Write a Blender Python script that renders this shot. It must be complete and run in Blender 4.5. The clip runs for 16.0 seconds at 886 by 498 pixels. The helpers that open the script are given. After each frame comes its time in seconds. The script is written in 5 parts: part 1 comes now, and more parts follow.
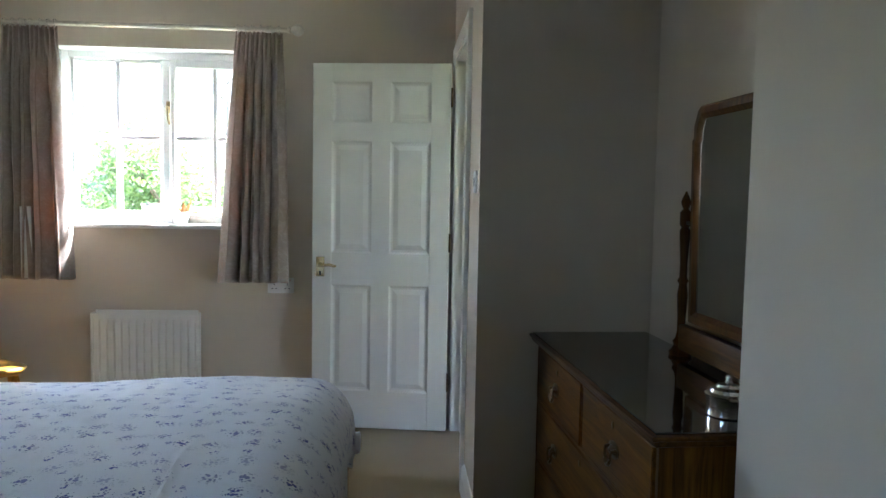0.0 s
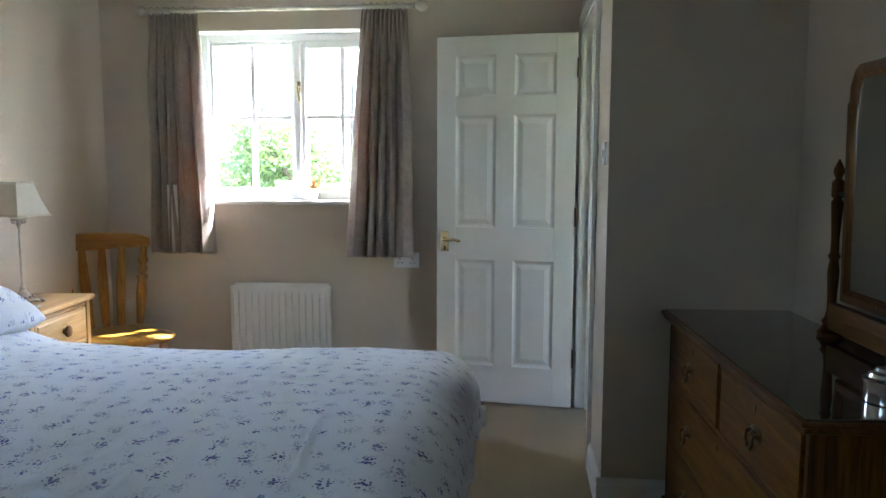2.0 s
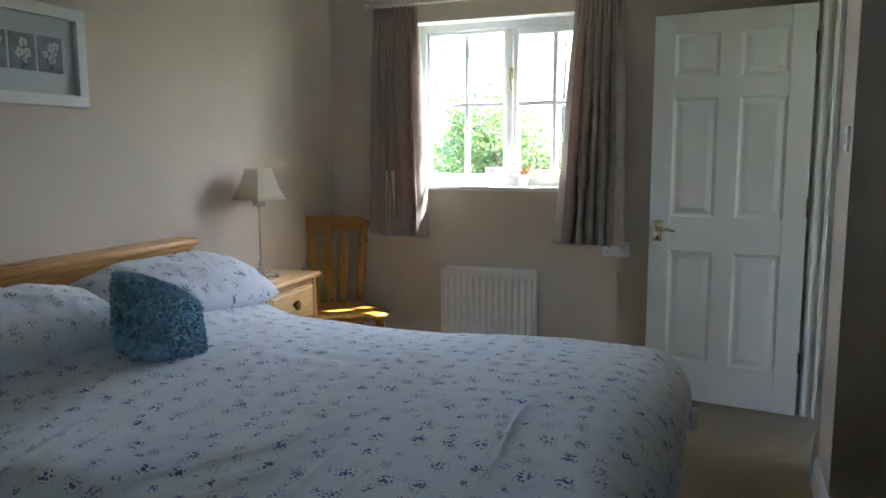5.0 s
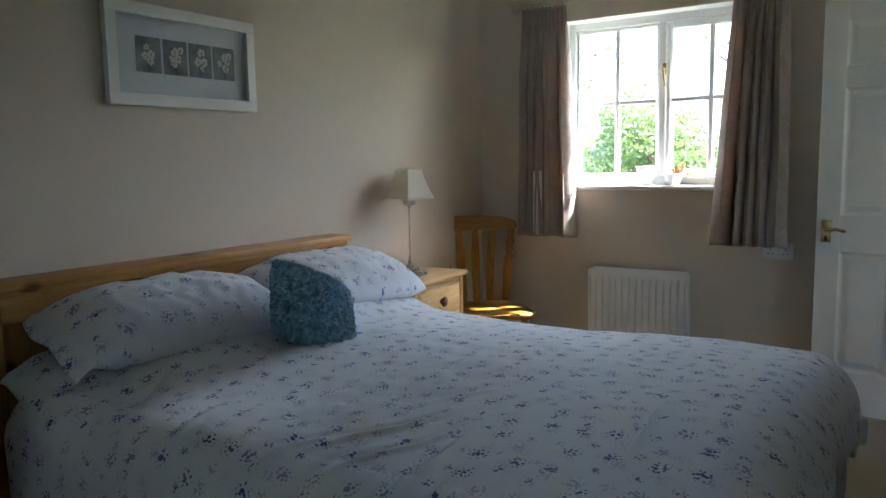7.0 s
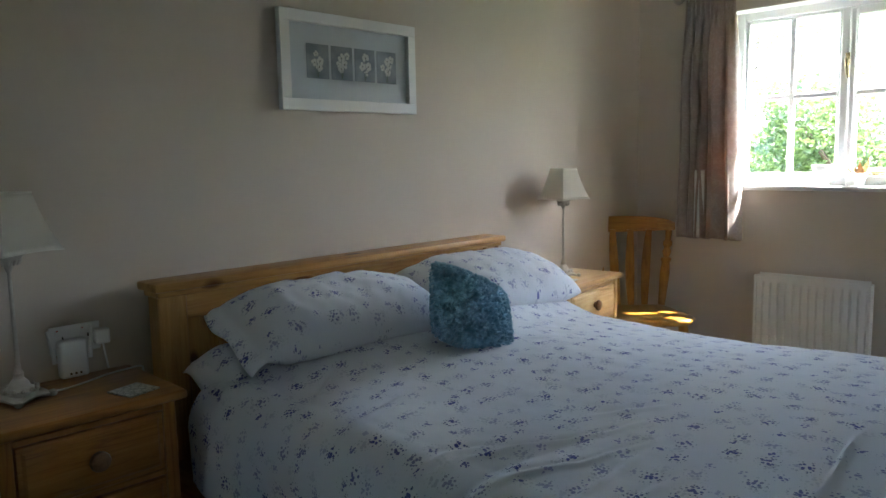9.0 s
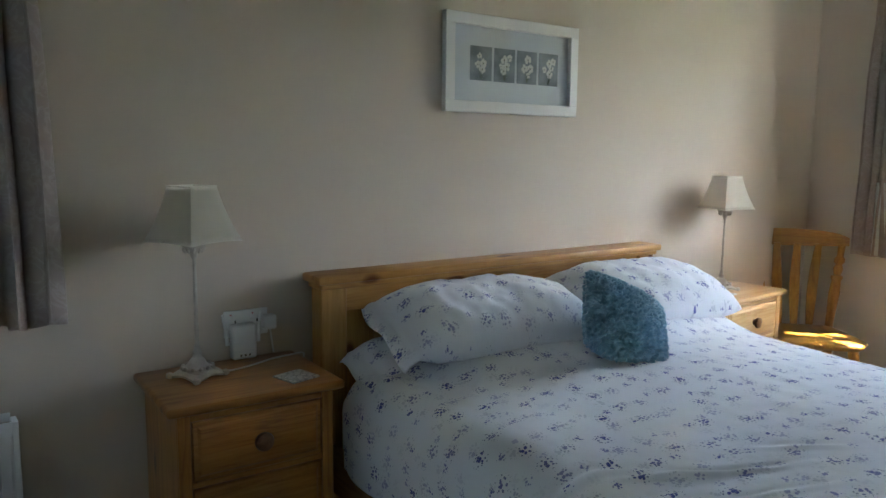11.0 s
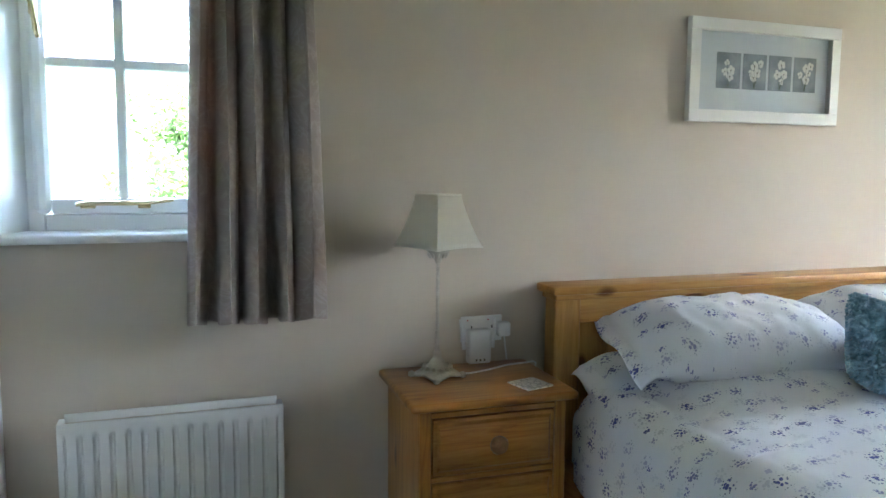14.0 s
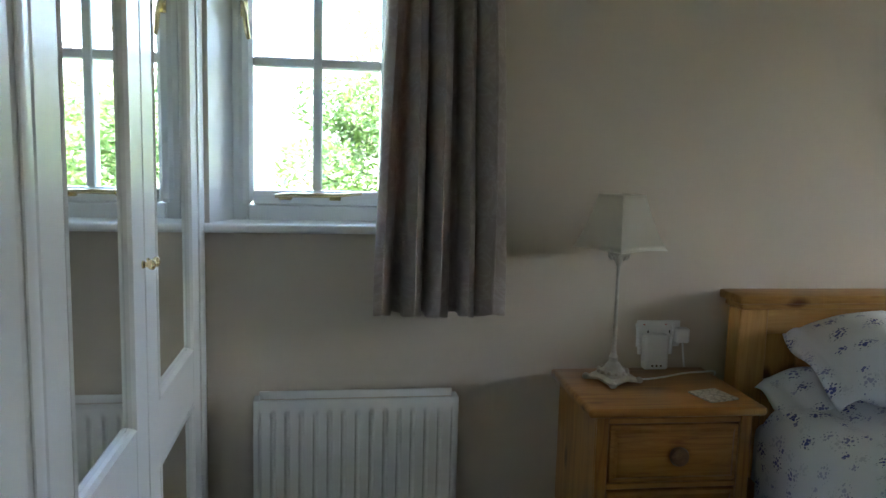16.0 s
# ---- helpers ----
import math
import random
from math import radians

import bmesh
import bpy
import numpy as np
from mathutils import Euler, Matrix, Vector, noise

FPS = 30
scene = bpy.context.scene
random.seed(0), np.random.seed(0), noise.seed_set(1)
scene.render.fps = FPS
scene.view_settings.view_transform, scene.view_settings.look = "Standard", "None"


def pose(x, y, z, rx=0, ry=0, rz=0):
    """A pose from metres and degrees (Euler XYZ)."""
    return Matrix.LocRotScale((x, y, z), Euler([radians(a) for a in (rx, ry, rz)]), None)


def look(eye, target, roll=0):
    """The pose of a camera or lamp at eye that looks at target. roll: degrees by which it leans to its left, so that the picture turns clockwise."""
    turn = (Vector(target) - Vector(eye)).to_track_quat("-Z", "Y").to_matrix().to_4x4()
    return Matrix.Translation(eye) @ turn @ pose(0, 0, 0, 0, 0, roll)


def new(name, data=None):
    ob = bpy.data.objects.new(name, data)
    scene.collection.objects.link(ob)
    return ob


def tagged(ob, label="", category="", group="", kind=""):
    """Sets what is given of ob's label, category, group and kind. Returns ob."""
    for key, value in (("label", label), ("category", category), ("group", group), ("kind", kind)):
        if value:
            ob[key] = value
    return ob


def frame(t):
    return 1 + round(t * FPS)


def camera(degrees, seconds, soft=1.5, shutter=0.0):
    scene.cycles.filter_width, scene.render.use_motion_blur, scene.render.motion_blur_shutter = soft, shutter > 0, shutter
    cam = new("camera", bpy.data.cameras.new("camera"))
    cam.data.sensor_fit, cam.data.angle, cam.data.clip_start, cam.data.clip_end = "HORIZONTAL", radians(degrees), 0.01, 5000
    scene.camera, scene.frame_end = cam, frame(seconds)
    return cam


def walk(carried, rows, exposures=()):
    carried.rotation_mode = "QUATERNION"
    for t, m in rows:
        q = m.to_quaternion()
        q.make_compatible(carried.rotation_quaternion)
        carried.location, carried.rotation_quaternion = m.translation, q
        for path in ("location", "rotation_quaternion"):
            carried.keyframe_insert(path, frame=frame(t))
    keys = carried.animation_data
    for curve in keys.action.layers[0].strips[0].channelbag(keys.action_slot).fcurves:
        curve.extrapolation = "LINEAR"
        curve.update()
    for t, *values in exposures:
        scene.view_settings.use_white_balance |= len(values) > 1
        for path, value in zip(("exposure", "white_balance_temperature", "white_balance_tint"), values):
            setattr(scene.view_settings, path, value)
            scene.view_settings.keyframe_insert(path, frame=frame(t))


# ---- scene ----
cam = camera(61.5, 16.0)
PATH = [
    (0, (-0.41, -0.063, 1.301), (-0.292, 1.928, 1.154), 1.0),
    (0.5, (-0.409, -0.059, 1.297), (-0.362, 1.935, 1.149), 1.0),
    (1, (-0.412, -0.05, 1.296), (-0.452, 1.943, 1.128), 0.7),
    (1.5, (-0.419, -0.038, 1.29), (-0.543, 1.949, 1.098), 0.4),
    (2, (-0.431, -0.039, 1.295), (-0.634, 1.939, 1.079), 0.1),
    (2.5, (-0.432, -0.031, 1.288), (-0.717, 1.936, 1.062), -0.0),
    (3, (-0.441, -0.032, 1.292), (-0.808, 1.92, 1.055), -0.1),
    (3.5, (-0.444, -0.035, 1.309), (-0.891, 1.899, 1.07), -0.5),
    (4, (-0.448, -0.028, 1.315), (-0.987, 1.883, 1.068), -0.4),
    (6.5, (-0.398, -0.015, 1.282), (-1.421, 1.686, 1.035), -0.7),
    (7, (-0.391, -0.023, 1.266), (-1.492, 1.63, 1.032), -1.0),
    (7.5, (-0.402, -0.025, 1.265), (-1.567, 1.585, 1.035), -1.2),
    (8, (-0.422, -0.032, 1.263), (-1.652, 1.528, 1.035), -1.4),
    (8.5, (-0.435, -0.025, 1.288), (-1.734, 1.477, 1.047), -1.2),
    (9, (-0.462, -0.033, 1.297), (-1.854, 1.382, 1.054), -1.2),
    (11.3, (-0.504, -0.079, 1.336), (-2.171, 0.996, 1.077), 0.6),
    (11.5, (-0.507, -0.088, 1.334), (-2.2, 0.946, 1.076), 0.5),
    (12, (-0.519, -0.098, 1.34), (-2.26, 0.851, 1.078), 0.5),
    (12.5, (-0.52, -0.102, 1.32), (-2.302, 0.772, 1.077), 0.5),
    (13, (-0.527, -0.121, 1.323), (-2.343, 0.682, 1.088), 0.5),
    (13.5, (-0.528, -0.124, 1.313), (-2.377, 0.605, 1.09), 0.5),
    (14, (-0.527, -0.135, 1.304), (-2.415, 0.49, 1.092), 0.5),
    (14.5, (-0.541, -0.164, 1.308), (-2.462, 0.345, 1.089), 0.9),
    (15, (-0.551, -0.193, 1.331), (-2.489, 0.235, 1.088), 1.2),
    (15.5, (-0.559, -0.236, 1.329), (-2.513, 0.114, 1.085), 1.4),
    (16, (-0.56, -0.25, 1.328), (-2.527, 0.012, 1.081), 1.5),
]
walk(cam, [(t, look(eye, target, roll)) for t, eye, target, roll in PATH], [(0, 4.75, 5480, 8), (2, 4.65, 5480, 8), (3.5, 4.42, 5520, 8), (7, 3.97, 5620, 7), (9, 4.25, 5700, 7), (11.3, 4.95, 5680, 8), (12.3, 5.38, 5700, 8), (13, 5.72, 5740, 8), (14, 5.76, 5800, 8), (15, 5.28, 5920, 8), (16, 4.87, 6000, 8)])

# ---------- light ----------
SUN_EL, SUN_AZ = radians(53), radians(46)      # azimuth from +y towards +x
world = bpy.data.worlds.new("sky")
scene.world = world
world.use_nodes = True
_nt = world.node_tree
_sky = _nt.nodes.new("ShaderNodeTexSky")
_sky.sky_type = "NISHITA"
_sky.sun_disc = False
_sky.sun_elevation, _sky.sun_rotation = SUN_EL, SUN_AZ
_sky.air_density, _sky.dust_density = 1.0, 4.0
_nt.nodes["Background"].inputs["Strength"].default_value = 0.15
_nt.links.new(_sky.outputs["Color"], _nt.nodes["Background"].inputs["Color"])

_sun = bpy.data.lights.new("sun", "SUN")
_sun.energy, _sun.angle, _sun.color = 3.5, radians(0.6), (1.0, 0.95, 0.86)
sun = new("sun", _sun)
sun.matrix_world = look((0, 0, 0), (-math.sin(SUN_AZ) * math.cos(SUN_EL), -math.cos(SUN_AZ) * math.cos(SUN_EL), -math.sin(SUN_EL)))

# ---------- plan ----------
YN = 4.12                      # inner face of the north wall
XD = -0.112                    # face of the door wall
YA0, YA1 = 1.42, 2.725          # alcove
XA, XE = 0.635, 0.30            # alcove back, east wall
YS = -1.30                     # south wall
HC = 2.42                      # ceiling
WM = pose(-2.779, 0.6, 0, 0, 0, 1.0)   # frame of the west wall: x out of it, y along it


# ---------- materials ----------
def material(name, color=(0.8, 0.8, 0.8), rough=0.5, metal=0.0, spec=0.5):
    m = bpy.data.materials.new(name)
    m.use_nodes = True
    b = m.node_tree.nodes["Principled BSDF"]
    b.inputs["Base Color"].default_value = (*color, 1)
    b.inputs["Roughness"].default_value = rough
    b.inputs["Metallic"].default_value = metal
    b.inputs["Specular IOR Level"].default_value = spec
    return m, m.node_tree, b


def node(nt, kind, **values):
    n = nt.nodes.new(kind)
    for key, value in values.items():
        if key in ("noise_dimensions", "feature", "voronoi_dimensions", "data_type", "blend_type", "operation", "wave_type", "bands_direction", "wave_profile", "distance"):
            setattr_safe(n, key, value)
        else:
            n.inputs[key.replace("_", " ")].default_value = value
    return n


def setattr_safe(n, key, value):
    if key == "noise_dimensions":
        n.noise_dimensions = value
    elif key == "voronoi_dimensions":
        n.voronoi_dimensions = value
    elif key == "feature":
        n.feature = value
    elif key == "data_type":
        n.data_type = value
    elif key == "blend_type":
        n.blend_type = value
    elif key == "operation":
        n.operation = value
    elif key == "wave_type":
        n.wave_type = value
    elif key == "bands_direction":
        n.bands_direction = value
    elif key == "wave_profile":
        n.wave_profile = value


def mapping(nt, scale=(1, 1, 1), source="Object"):
    tc = nt.nodes.new("ShaderNodeTexCoord")
    mp = nt.nodes.new("ShaderNodeMapping")
    mp.inputs["Scale"].default_value = scale
    nt.links.new(tc.outputs[source], mp.inputs["Vector"])
    return mp.outputs["Vector"]


def ramp(nt, fac, stops):
    r = nt.nodes.new("ShaderNodeValToRGB")
    while len(r.color_ramp.elements) < len(stops):
        r.color_ramp.elements.new(0.5)
    for e, (p, c) in zip(r.color_ramp.elements, stops):
        e.position, e.color = p, (*c, 1)
    nt.links.new(fac, r.inputs["Fac"])
    return r.outputs["Color"]


def bump(nt, b, height, strength=0.2, distance=0.005):
    n = nt.nodes.new("ShaderNodeBump")
    n.inputs["Strength"].default_value, n.inputs["Distance"].default_value = strength, distance
    nt.links.new(height, n.inputs["Height"])
    nt.links.new(n.outputs["Normal"], b.inputs["Normal"])


def painted(name, c0, c1, rough=0.6, grain=160, stain=1.3, relief=0.08):
    m, nt, b = material(name, c0, rough)
    v = mapping(nt)
    big = node(nt, "ShaderNodeTexNoise", Scale=stain, Detail=5.0, Roughness=0.6)
    nt.links.new(v, big.inputs["Vector"])
    nt.links.new(ramp(nt, big.outputs["Fac"], [(0.3, c0), (0.7, c1)]), b.inputs["Base Color"])
    fine = node(nt, "ShaderNodeTexNoise", Scale=grain, Detail=3.0)
    nt.links.new(v, fine.inputs["Vector"])
    bump(nt, b, fine.outputs["Fac"], relief, 0.002)
    return m


def wooden(name, dark, mid, light, axis="X", rough=0.4, knots=True, coat=0.0, spec=0.5):
    """Wood with the grain along one axis of the thing."""
    m, nt, b = material(name, mid, rough, 0.0, spec)
    sc = {"X": (0.6, 9, 9), "Y": (9, 0.6, 9), "Z": (9, 9, 0.6)}[axis]
    v = mapping(nt, sc)
    warp = node(nt, "ShaderNodeTexNoise", Scale=1.6, Detail=3.0, Distortion=0.6)
    nt.links.new(v, warp.inputs["Vector"])
    grain = node(nt, "ShaderNodeTexNoise", Scale=5.0, Detail=8.0, Roughness=0.65, Distortion=1.2)
    nt.links.new(v, grain.inputs["Vector"])
    mix = node(nt, "ShaderNodeMix", data_type="RGBA", blend_type="OVERLAY")
    mix.inputs[0].default_value = 0.55
    nt.links.new(ramp(nt, grain.outputs["Fac"], [(0.30, dark), (0.5, mid), (0.72, light)]), mix.inputs[6])
    nt.links.new(ramp(nt, warp.outputs["Fac"], [(0.35, (0.42,) * 3), (0.65, (0.62,) * 3)]), mix.inputs[7])
    out = mix.outputs[2]
    if knots:
        kv = mapping(nt, {"X": (3.2, 7, 7), "Y": (7, 3.2, 7), "Z": (7, 7, 3.2)}[axis])
        k = node(nt, "ShaderNodeTexVoronoi", Scale=1.0, Randomness=1.0)
        nt.links.new(kv, k.inputs["Vector"])
        kf = ramp(nt, k.outputs["Distance"], [(0.09, (1, 1, 1)), (0.16, (0, 0, 0))])
        km = node(nt, "ShaderNodeMix", data_type="RGBA", blend_type="MIX")
        nt.links.new(kf, km.inputs[0])
        nt.links.new(out, km.inputs[6])
        km.inputs[7].default_value = (dark[0] * 0.5, dark[1] * 0.4, dark[2] * 0.35, 1)
        out = km.outputs[2]
    nt.links.new(out, b.inputs["Base Color"])
    bump(nt, b, grain.outputs["Fac"], 0.12, 0.002)
    b.inputs["Coat Weight"].default_value = coat
    b.inputs["Coat Roughness"].default_value = 0.12
    return m


WALL = painted("warm_white_emulsion", (0.585, 0.505, 0.405), (0.625, 0.543, 0.438), 0.75, 220, 1.1, 0.10)
CEIL = painted("ceiling_white", (0.55, 0.54, 0.51), (0.59, 0.58, 0.55), 0.8)
GLOSS = painted("white_gloss_paint", (0.78, 0.77, 0.73), (0.83, 0.82, 0.79), 0.28, 90, 2.0, 0.04)
UPVC = painted("white_window_paint", (0.86, 0.86, 0.85), (0.89, 0.89, 0.88), 0.3, 60, 2.0, 0.03)
RADW = painted("white_radiator_enamel", (0.78, 0.77, 0.73), (0.82, 0.81, 0.77), 0.3, 60, 2.0, 0.03)
PLASTIC = material("white_plastic", (0.8, 0.8, 0.78), 0.35)[0]
# near-black colour stands in for the shade inside holes that aren't cut
HOLESHADE = material("hole_shade", (0.02, 0.02, 0.02), 0.6)[0]
GREEN_LED = material("red_switch_dot", (0.5, 0.03, 0.02), 0.4)[0]
BRASS = material("polished_brass", (0.62, 0.50, 0.28), 0.25, 1.0)[0]
AGED = material("aged_brass", (0.11, 0.075, 0.04), 0.38, 1.0)[0]
CHROME = material("polished_silver", (0.8, 0.8, 0.8), 0.12, 1.0)[0]
CREAM_METAL = painted("distressed_cream_metal", (0.62, 0.58, 0.50), (0.45, 0.40, 0.33), 0.5, 60, 25.0, 0.3)
PINE = {a: wooden("lacquered_pine_" + a.lower(), (0.24, 0.084, 0.013), (0.39, 0.165, 0.030), (0.48, 0.235, 0.056), a, 0.32, True, coat=0.3) for a in "XYZ"}
BEDPINE = {a: wooden("bed_pine_" + a.lower(), (0.32, 0.14, 0.028), (0.47, 0.245, 0.062), (0.56, 0.325, 0.10), a, 0.45, True, coat=0.0) for a in "XYZ"}
PALE = {a: wooden("pale_pine_" + a.lower(), (0.50, 0.30, 0.12), (0.64, 0.43, 0.20), (0.72, 0.52, 0.28), a, 0.35, True, coat=0.3) for a in "XYZ"}
CHAIRW = {a: wooden("honey_beech_" + a.lower(), (0.22, 0.095, 0.010), (0.33, 0.160, 0.020), (0.41, 0.220, 0.036), a, 0.28, False, coat=0.4) for a in "XYZ"}
MAHOG = {a: wooden("dark_mahogany_" + a.lower(), (0.048, 0.016, 0.001), (0.115, 0.042, 0.003), (0.175, 0.072, 0.006), a, 0.45, False, coat=0.0, spec=0.15) for a in "XYZ"}
MIRRORF = {a: wooden("walnut_frame_" + a.lower(), (0.042, 0.015, 0.002), (0.095, 0.036, 0.004), (0.16, 0.066, 0.010), a, 0.42, False, coat=0.0, spec=0.15) for a in "XYZ"}
KNOBW = wooden("turned_dark_pine", (0.12, 0.055, 0.022), (0.19, 0.095, 0.04), (0.27, 0.145, 0.065), "X", 0.3, False, coat=0.4)
MIRROR = material("mirror_silver", (0.86, 0.88, 0.87), 0.015, 1.0)[0]
OLDMIRROR = material("old_mirror_silver", (0.62, 0.63, 0.60), 0.05, 1.0)[0]


def glass_material():
    m, nt, b = material("window_glass", (1, 1, 1), 0.0)
    b.inputs["Transmission Weight"].default_value = 1.0
    b.inputs["IOR"].default_value = 1.05
    return m


GLASS = glass_material()


def carpet_material():
    m, nt, b = material("beige_carpet", (0.45, 0.34, 0.20), 0.95, 0, 0.1)
    v = mapping(nt)
    big = node(nt, "ShaderNodeTexNoise", Scale=2.2, Detail=4.0)
    nt.links.new(v, big.inputs["Vector"])
    fine = node(nt, "ShaderNodeTexNoise", Scale=330.0, Detail=2.0)
    nt.links.new(v, fine.inputs["Vector"])
    mix = node(nt, "ShaderNodeMix", data_type="RGBA", blend_type="MULTIPLY")
    mix.inputs[0].default_value = 0.8
    nt.links.new(ramp(nt, big.outputs["Fac"], [(0.3, (0.24, 0.18, 0.09)), (0.7, (0.30, 0.23, 0.12))]), mix.inputs[6])
    nt.links.new(ramp(nt, fine.outputs["Fac"], [(0.3, (0.6, 0.6, 0.6)), (0.65, (1, 1, 1))]), mix.inputs[7])
    nt.links.new(mix.outputs[2], b.inputs["Base Color"])
    bump(nt, b, fine.outputs["Fac"], 0.6, 0.006)
    b.inputs["Sheen Weight"].default_value = 0.3
    return m


CARPET = carpet_material()


def floral_material(name, ground, scale=11.2):
    """White cotton, printed with small posies of blue flowers; UV in metres."""
    m, nt, b = material(name, ground, 0.85, 0, 0.15)
    uv0 = mapping(nt, (1, 1, 1), "UV")
    jit = node(nt, "ShaderNodeTexNoise", noise_dimensions="2D", Scale=38.0, Detail=1.0)
    nt.links.new(uv0, jit.inputs["Vector"])
    add = nt.nodes.new("ShaderNodeVectorMath")
    add.operation = "MULTIPLY_ADD"
    nt.links.new(jit.outputs["Color"], add.inputs[0])
    add.inputs[1].default_value = (0.008, 0.008, 0)
    nt.links.new(uv0, add.inputs[2])
    uv = add.outputs["Vector"]

    def spots(sc, spread, offset, dens):
        mp = nt.nodes.new("ShaderNodeMapping")
        mp.inputs["Location"].default_value = offset
        nt.links.new(uv, mp.inputs["Vector"])
        cell = node(nt, "ShaderNodeTexVoronoi", voronoi_dimensions="2D", Scale=sc, Randomness=0.55)
        nt.links.new(mp.outputs["Vector"], cell.inputs["Vector"])
        blob = node(nt, "ShaderNodeTexVoronoi", voronoi_dimensions="2D", Scale=sc * 8.6, Randomness=1.0)
        nt.links.new(mp.outputs["Vector"], blob.inputs["Vector"])
        reach = node(nt, "ShaderNodeMath", operation="MULTIPLY_ADD")
        nt.links.new(cell.outputs["Distance"], reach.inputs[0])
        reach.inputs[1].default_value = spread
        nt.links.new(blob.outputs["Distance"], reach.inputs[2])
        dots = ramp(nt, reach.outputs[0], [(0.49, (1, 1, 1)), (0.63, (0, 0, 0))])
        each = ramp(nt, cell.outputs["Color"], [(0.2, (0.4, 0.4, 0.4)), (0.7, (1, 1, 1))])
        mul = node(nt, "ShaderNodeMix", data_type="RGBA", blend_type="MULTIPLY")
        mul.inputs[0].default_value = 1.0
        nt.links.new(dots, mul.inputs[6])
        nt.links.new(each, mul.inputs[7])
        sc2 = node(nt, "ShaderNodeMath", operation="MULTIPLY")
        nt.links.new(mul.outputs[2], sc2.inputs[0])
        sc2.inputs[1].default_value = dens
        return sc2.outputs[0], cell

    col = None
    for sc, spread, off, dens, ink in ((scale, 1.62, (0, 0, 0), 0.95, (0.07, 0.095, 0.42)),
                                       (scale * 1.02, 2.7, (0.43, 0.31, 0), 0.90, (0.09, 0.12, 0.45)),
                                       (scale * 0.96, 1.8, (0.71, 0.13, 0), 0.30, (0.27, 0.31, 0.44))):
        f, cell = spots(sc, spread, off, dens)
        mix = node(nt, "ShaderNodeMix", data_type="RGBA", blend_type="MIX")
        nt.links.new(f, mix.inputs[0])
        if col is None:
            mix.inputs[6].default_value = (*ground, 1)
        else:
            nt.links.new(col, mix.inputs[6])
        leafy = (0.8 * ink[0] + 0.06, 0.8 * ink[1] + 0.09, 0.6 * ink[2] + 0.06)
        nt.links.new(ramp(nt, cell.outputs["Distance"], [(0.12, ink), (0.22, leafy)]), mix.inputs[7])
        col = mix.outputs[2]
    nt.links.new(col, b.inputs["Base Color"])
    weave = node(nt, "ShaderNodeTexNoise", Scale=28.0, Detail=6.0, Roughness=0.55)
    nt.links.new(uv, weave.inputs["Vector"])
    bump(nt, b, weave.outputs["Fac"], 0.18, 0.006)
    b.inputs["Sheen Weight"].default_value = 0.15
    return m


# ground tinted blue to carry the cool skylight that falls on the bedding
COTTON = floral_material("floral_cotton", (0.84, 0.872, 0.93))
SHEET = painted("pale_blue_sheet", (0.74, 0.78, 0.84), (0.78, 0.82, 0.87), 0.85, 40, 6.0, 0.2)


def curtain_material():
    m, nt, b = material("taupe_damask", (0.22, 0.18, 0.15), 0.7, 0, 0.3)
    v = mapping(nt, (1, 1, 1), "UV")
    damask = node(nt, "ShaderNodeTexVoronoi", voronoi_dimensions="2D", feature="SMOOTH_F1", Scale=7.0, Randomness=0.7)
    swirl = node(nt, "ShaderNodeTexNoise", Scale=9.0, Detail=3.0, Distortion=2.5)
    nt.links.new(v, swirl.inputs["Vector"])
    nt.links.new(swirl.outputs["Color"], damask.inputs["Vector"])
    c = ramp(nt, swirl.outputs["Fac"], [(0.44, (0.335, 0.288, 0.255)), (0.5, (0.405, 0.355, 0.318)), (0.56, (0.335, 0.288, 0.255))])
    nt.links.new(c, b.inputs["Base Color"])
    thread = node(nt, "ShaderNodeTexNoise", Scale=420.0, Detail=1.0)
    nt.links.new(v, thread.inputs["Vector"])
    bump(nt, b, thread.outputs["Fac"], 0.25, 0.002)
    b.inputs["Sheen Weight"].default_value = 0.1
    # light that soaks through the cloth
    tr = nt.nodes.new("ShaderNodeBsdfTranslucent")
    tr.inputs["Color"].default_value = (0.80, 0.42, 0.27, 1)
    mx = nt.nodes.new("ShaderNodeMixShader")
    mx.inputs["Fac"].default_value = 0.14
    out = nt.nodes["Material Output"]
    nt.links.new(b.outputs["BSDF"], mx.inputs[1])
    nt.links.new(tr.outputs["BSDF"], mx.inputs[2])
    nt.links.new(mx.outputs[0], out.inputs["Surface"])
    return m


CURTAIN = curtain_material()


def lining_material():
    m, nt, b = material("white_curtain_lining", (0.8, 0.79, 0.75), 0.8)
    tr = nt.nodes.new("ShaderNodeBsdfTranslucent")
    tr.inputs["Color"].default_value = (0.8, 0.79, 0.74, 1)
    mx = nt.nodes.new("ShaderNodeMixShader")
    mx.inputs["Fac"].default_value = 0.5
    nt.links.new(b.outputs["BSDF"], mx.inputs[1])
    nt.links.new(tr.outputs["BSDF"], mx.inputs[2])
    nt.links.new(mx.outputs[0], nt.nodes["Material Output"].inputs["Surface"])
    return m


LINING = lining_material()


def shade_material():
    m, nt, b = material("cream_silk_shade", (0.74, 0.71, 0.62), 0.8)
    tr = nt.nodes.new("ShaderNodeBsdfTranslucent")
    tr.inputs["Color"].default_value = (0.86, 0.83, 0.74, 1)
    mx = nt.nodes.new("ShaderNodeMixShader")
    mx.inputs["Fac"].default_value = 0.62
    nt.links.new(b.outputs["BSDF"], mx.inputs[1])
    nt.links.new(tr.outputs["BSDF"], mx.inputs[2])
    nt.links.new(mx.outputs[0], nt.nodes["Material Output"].inputs["Surface"])
    return m


SILK = shade_material()


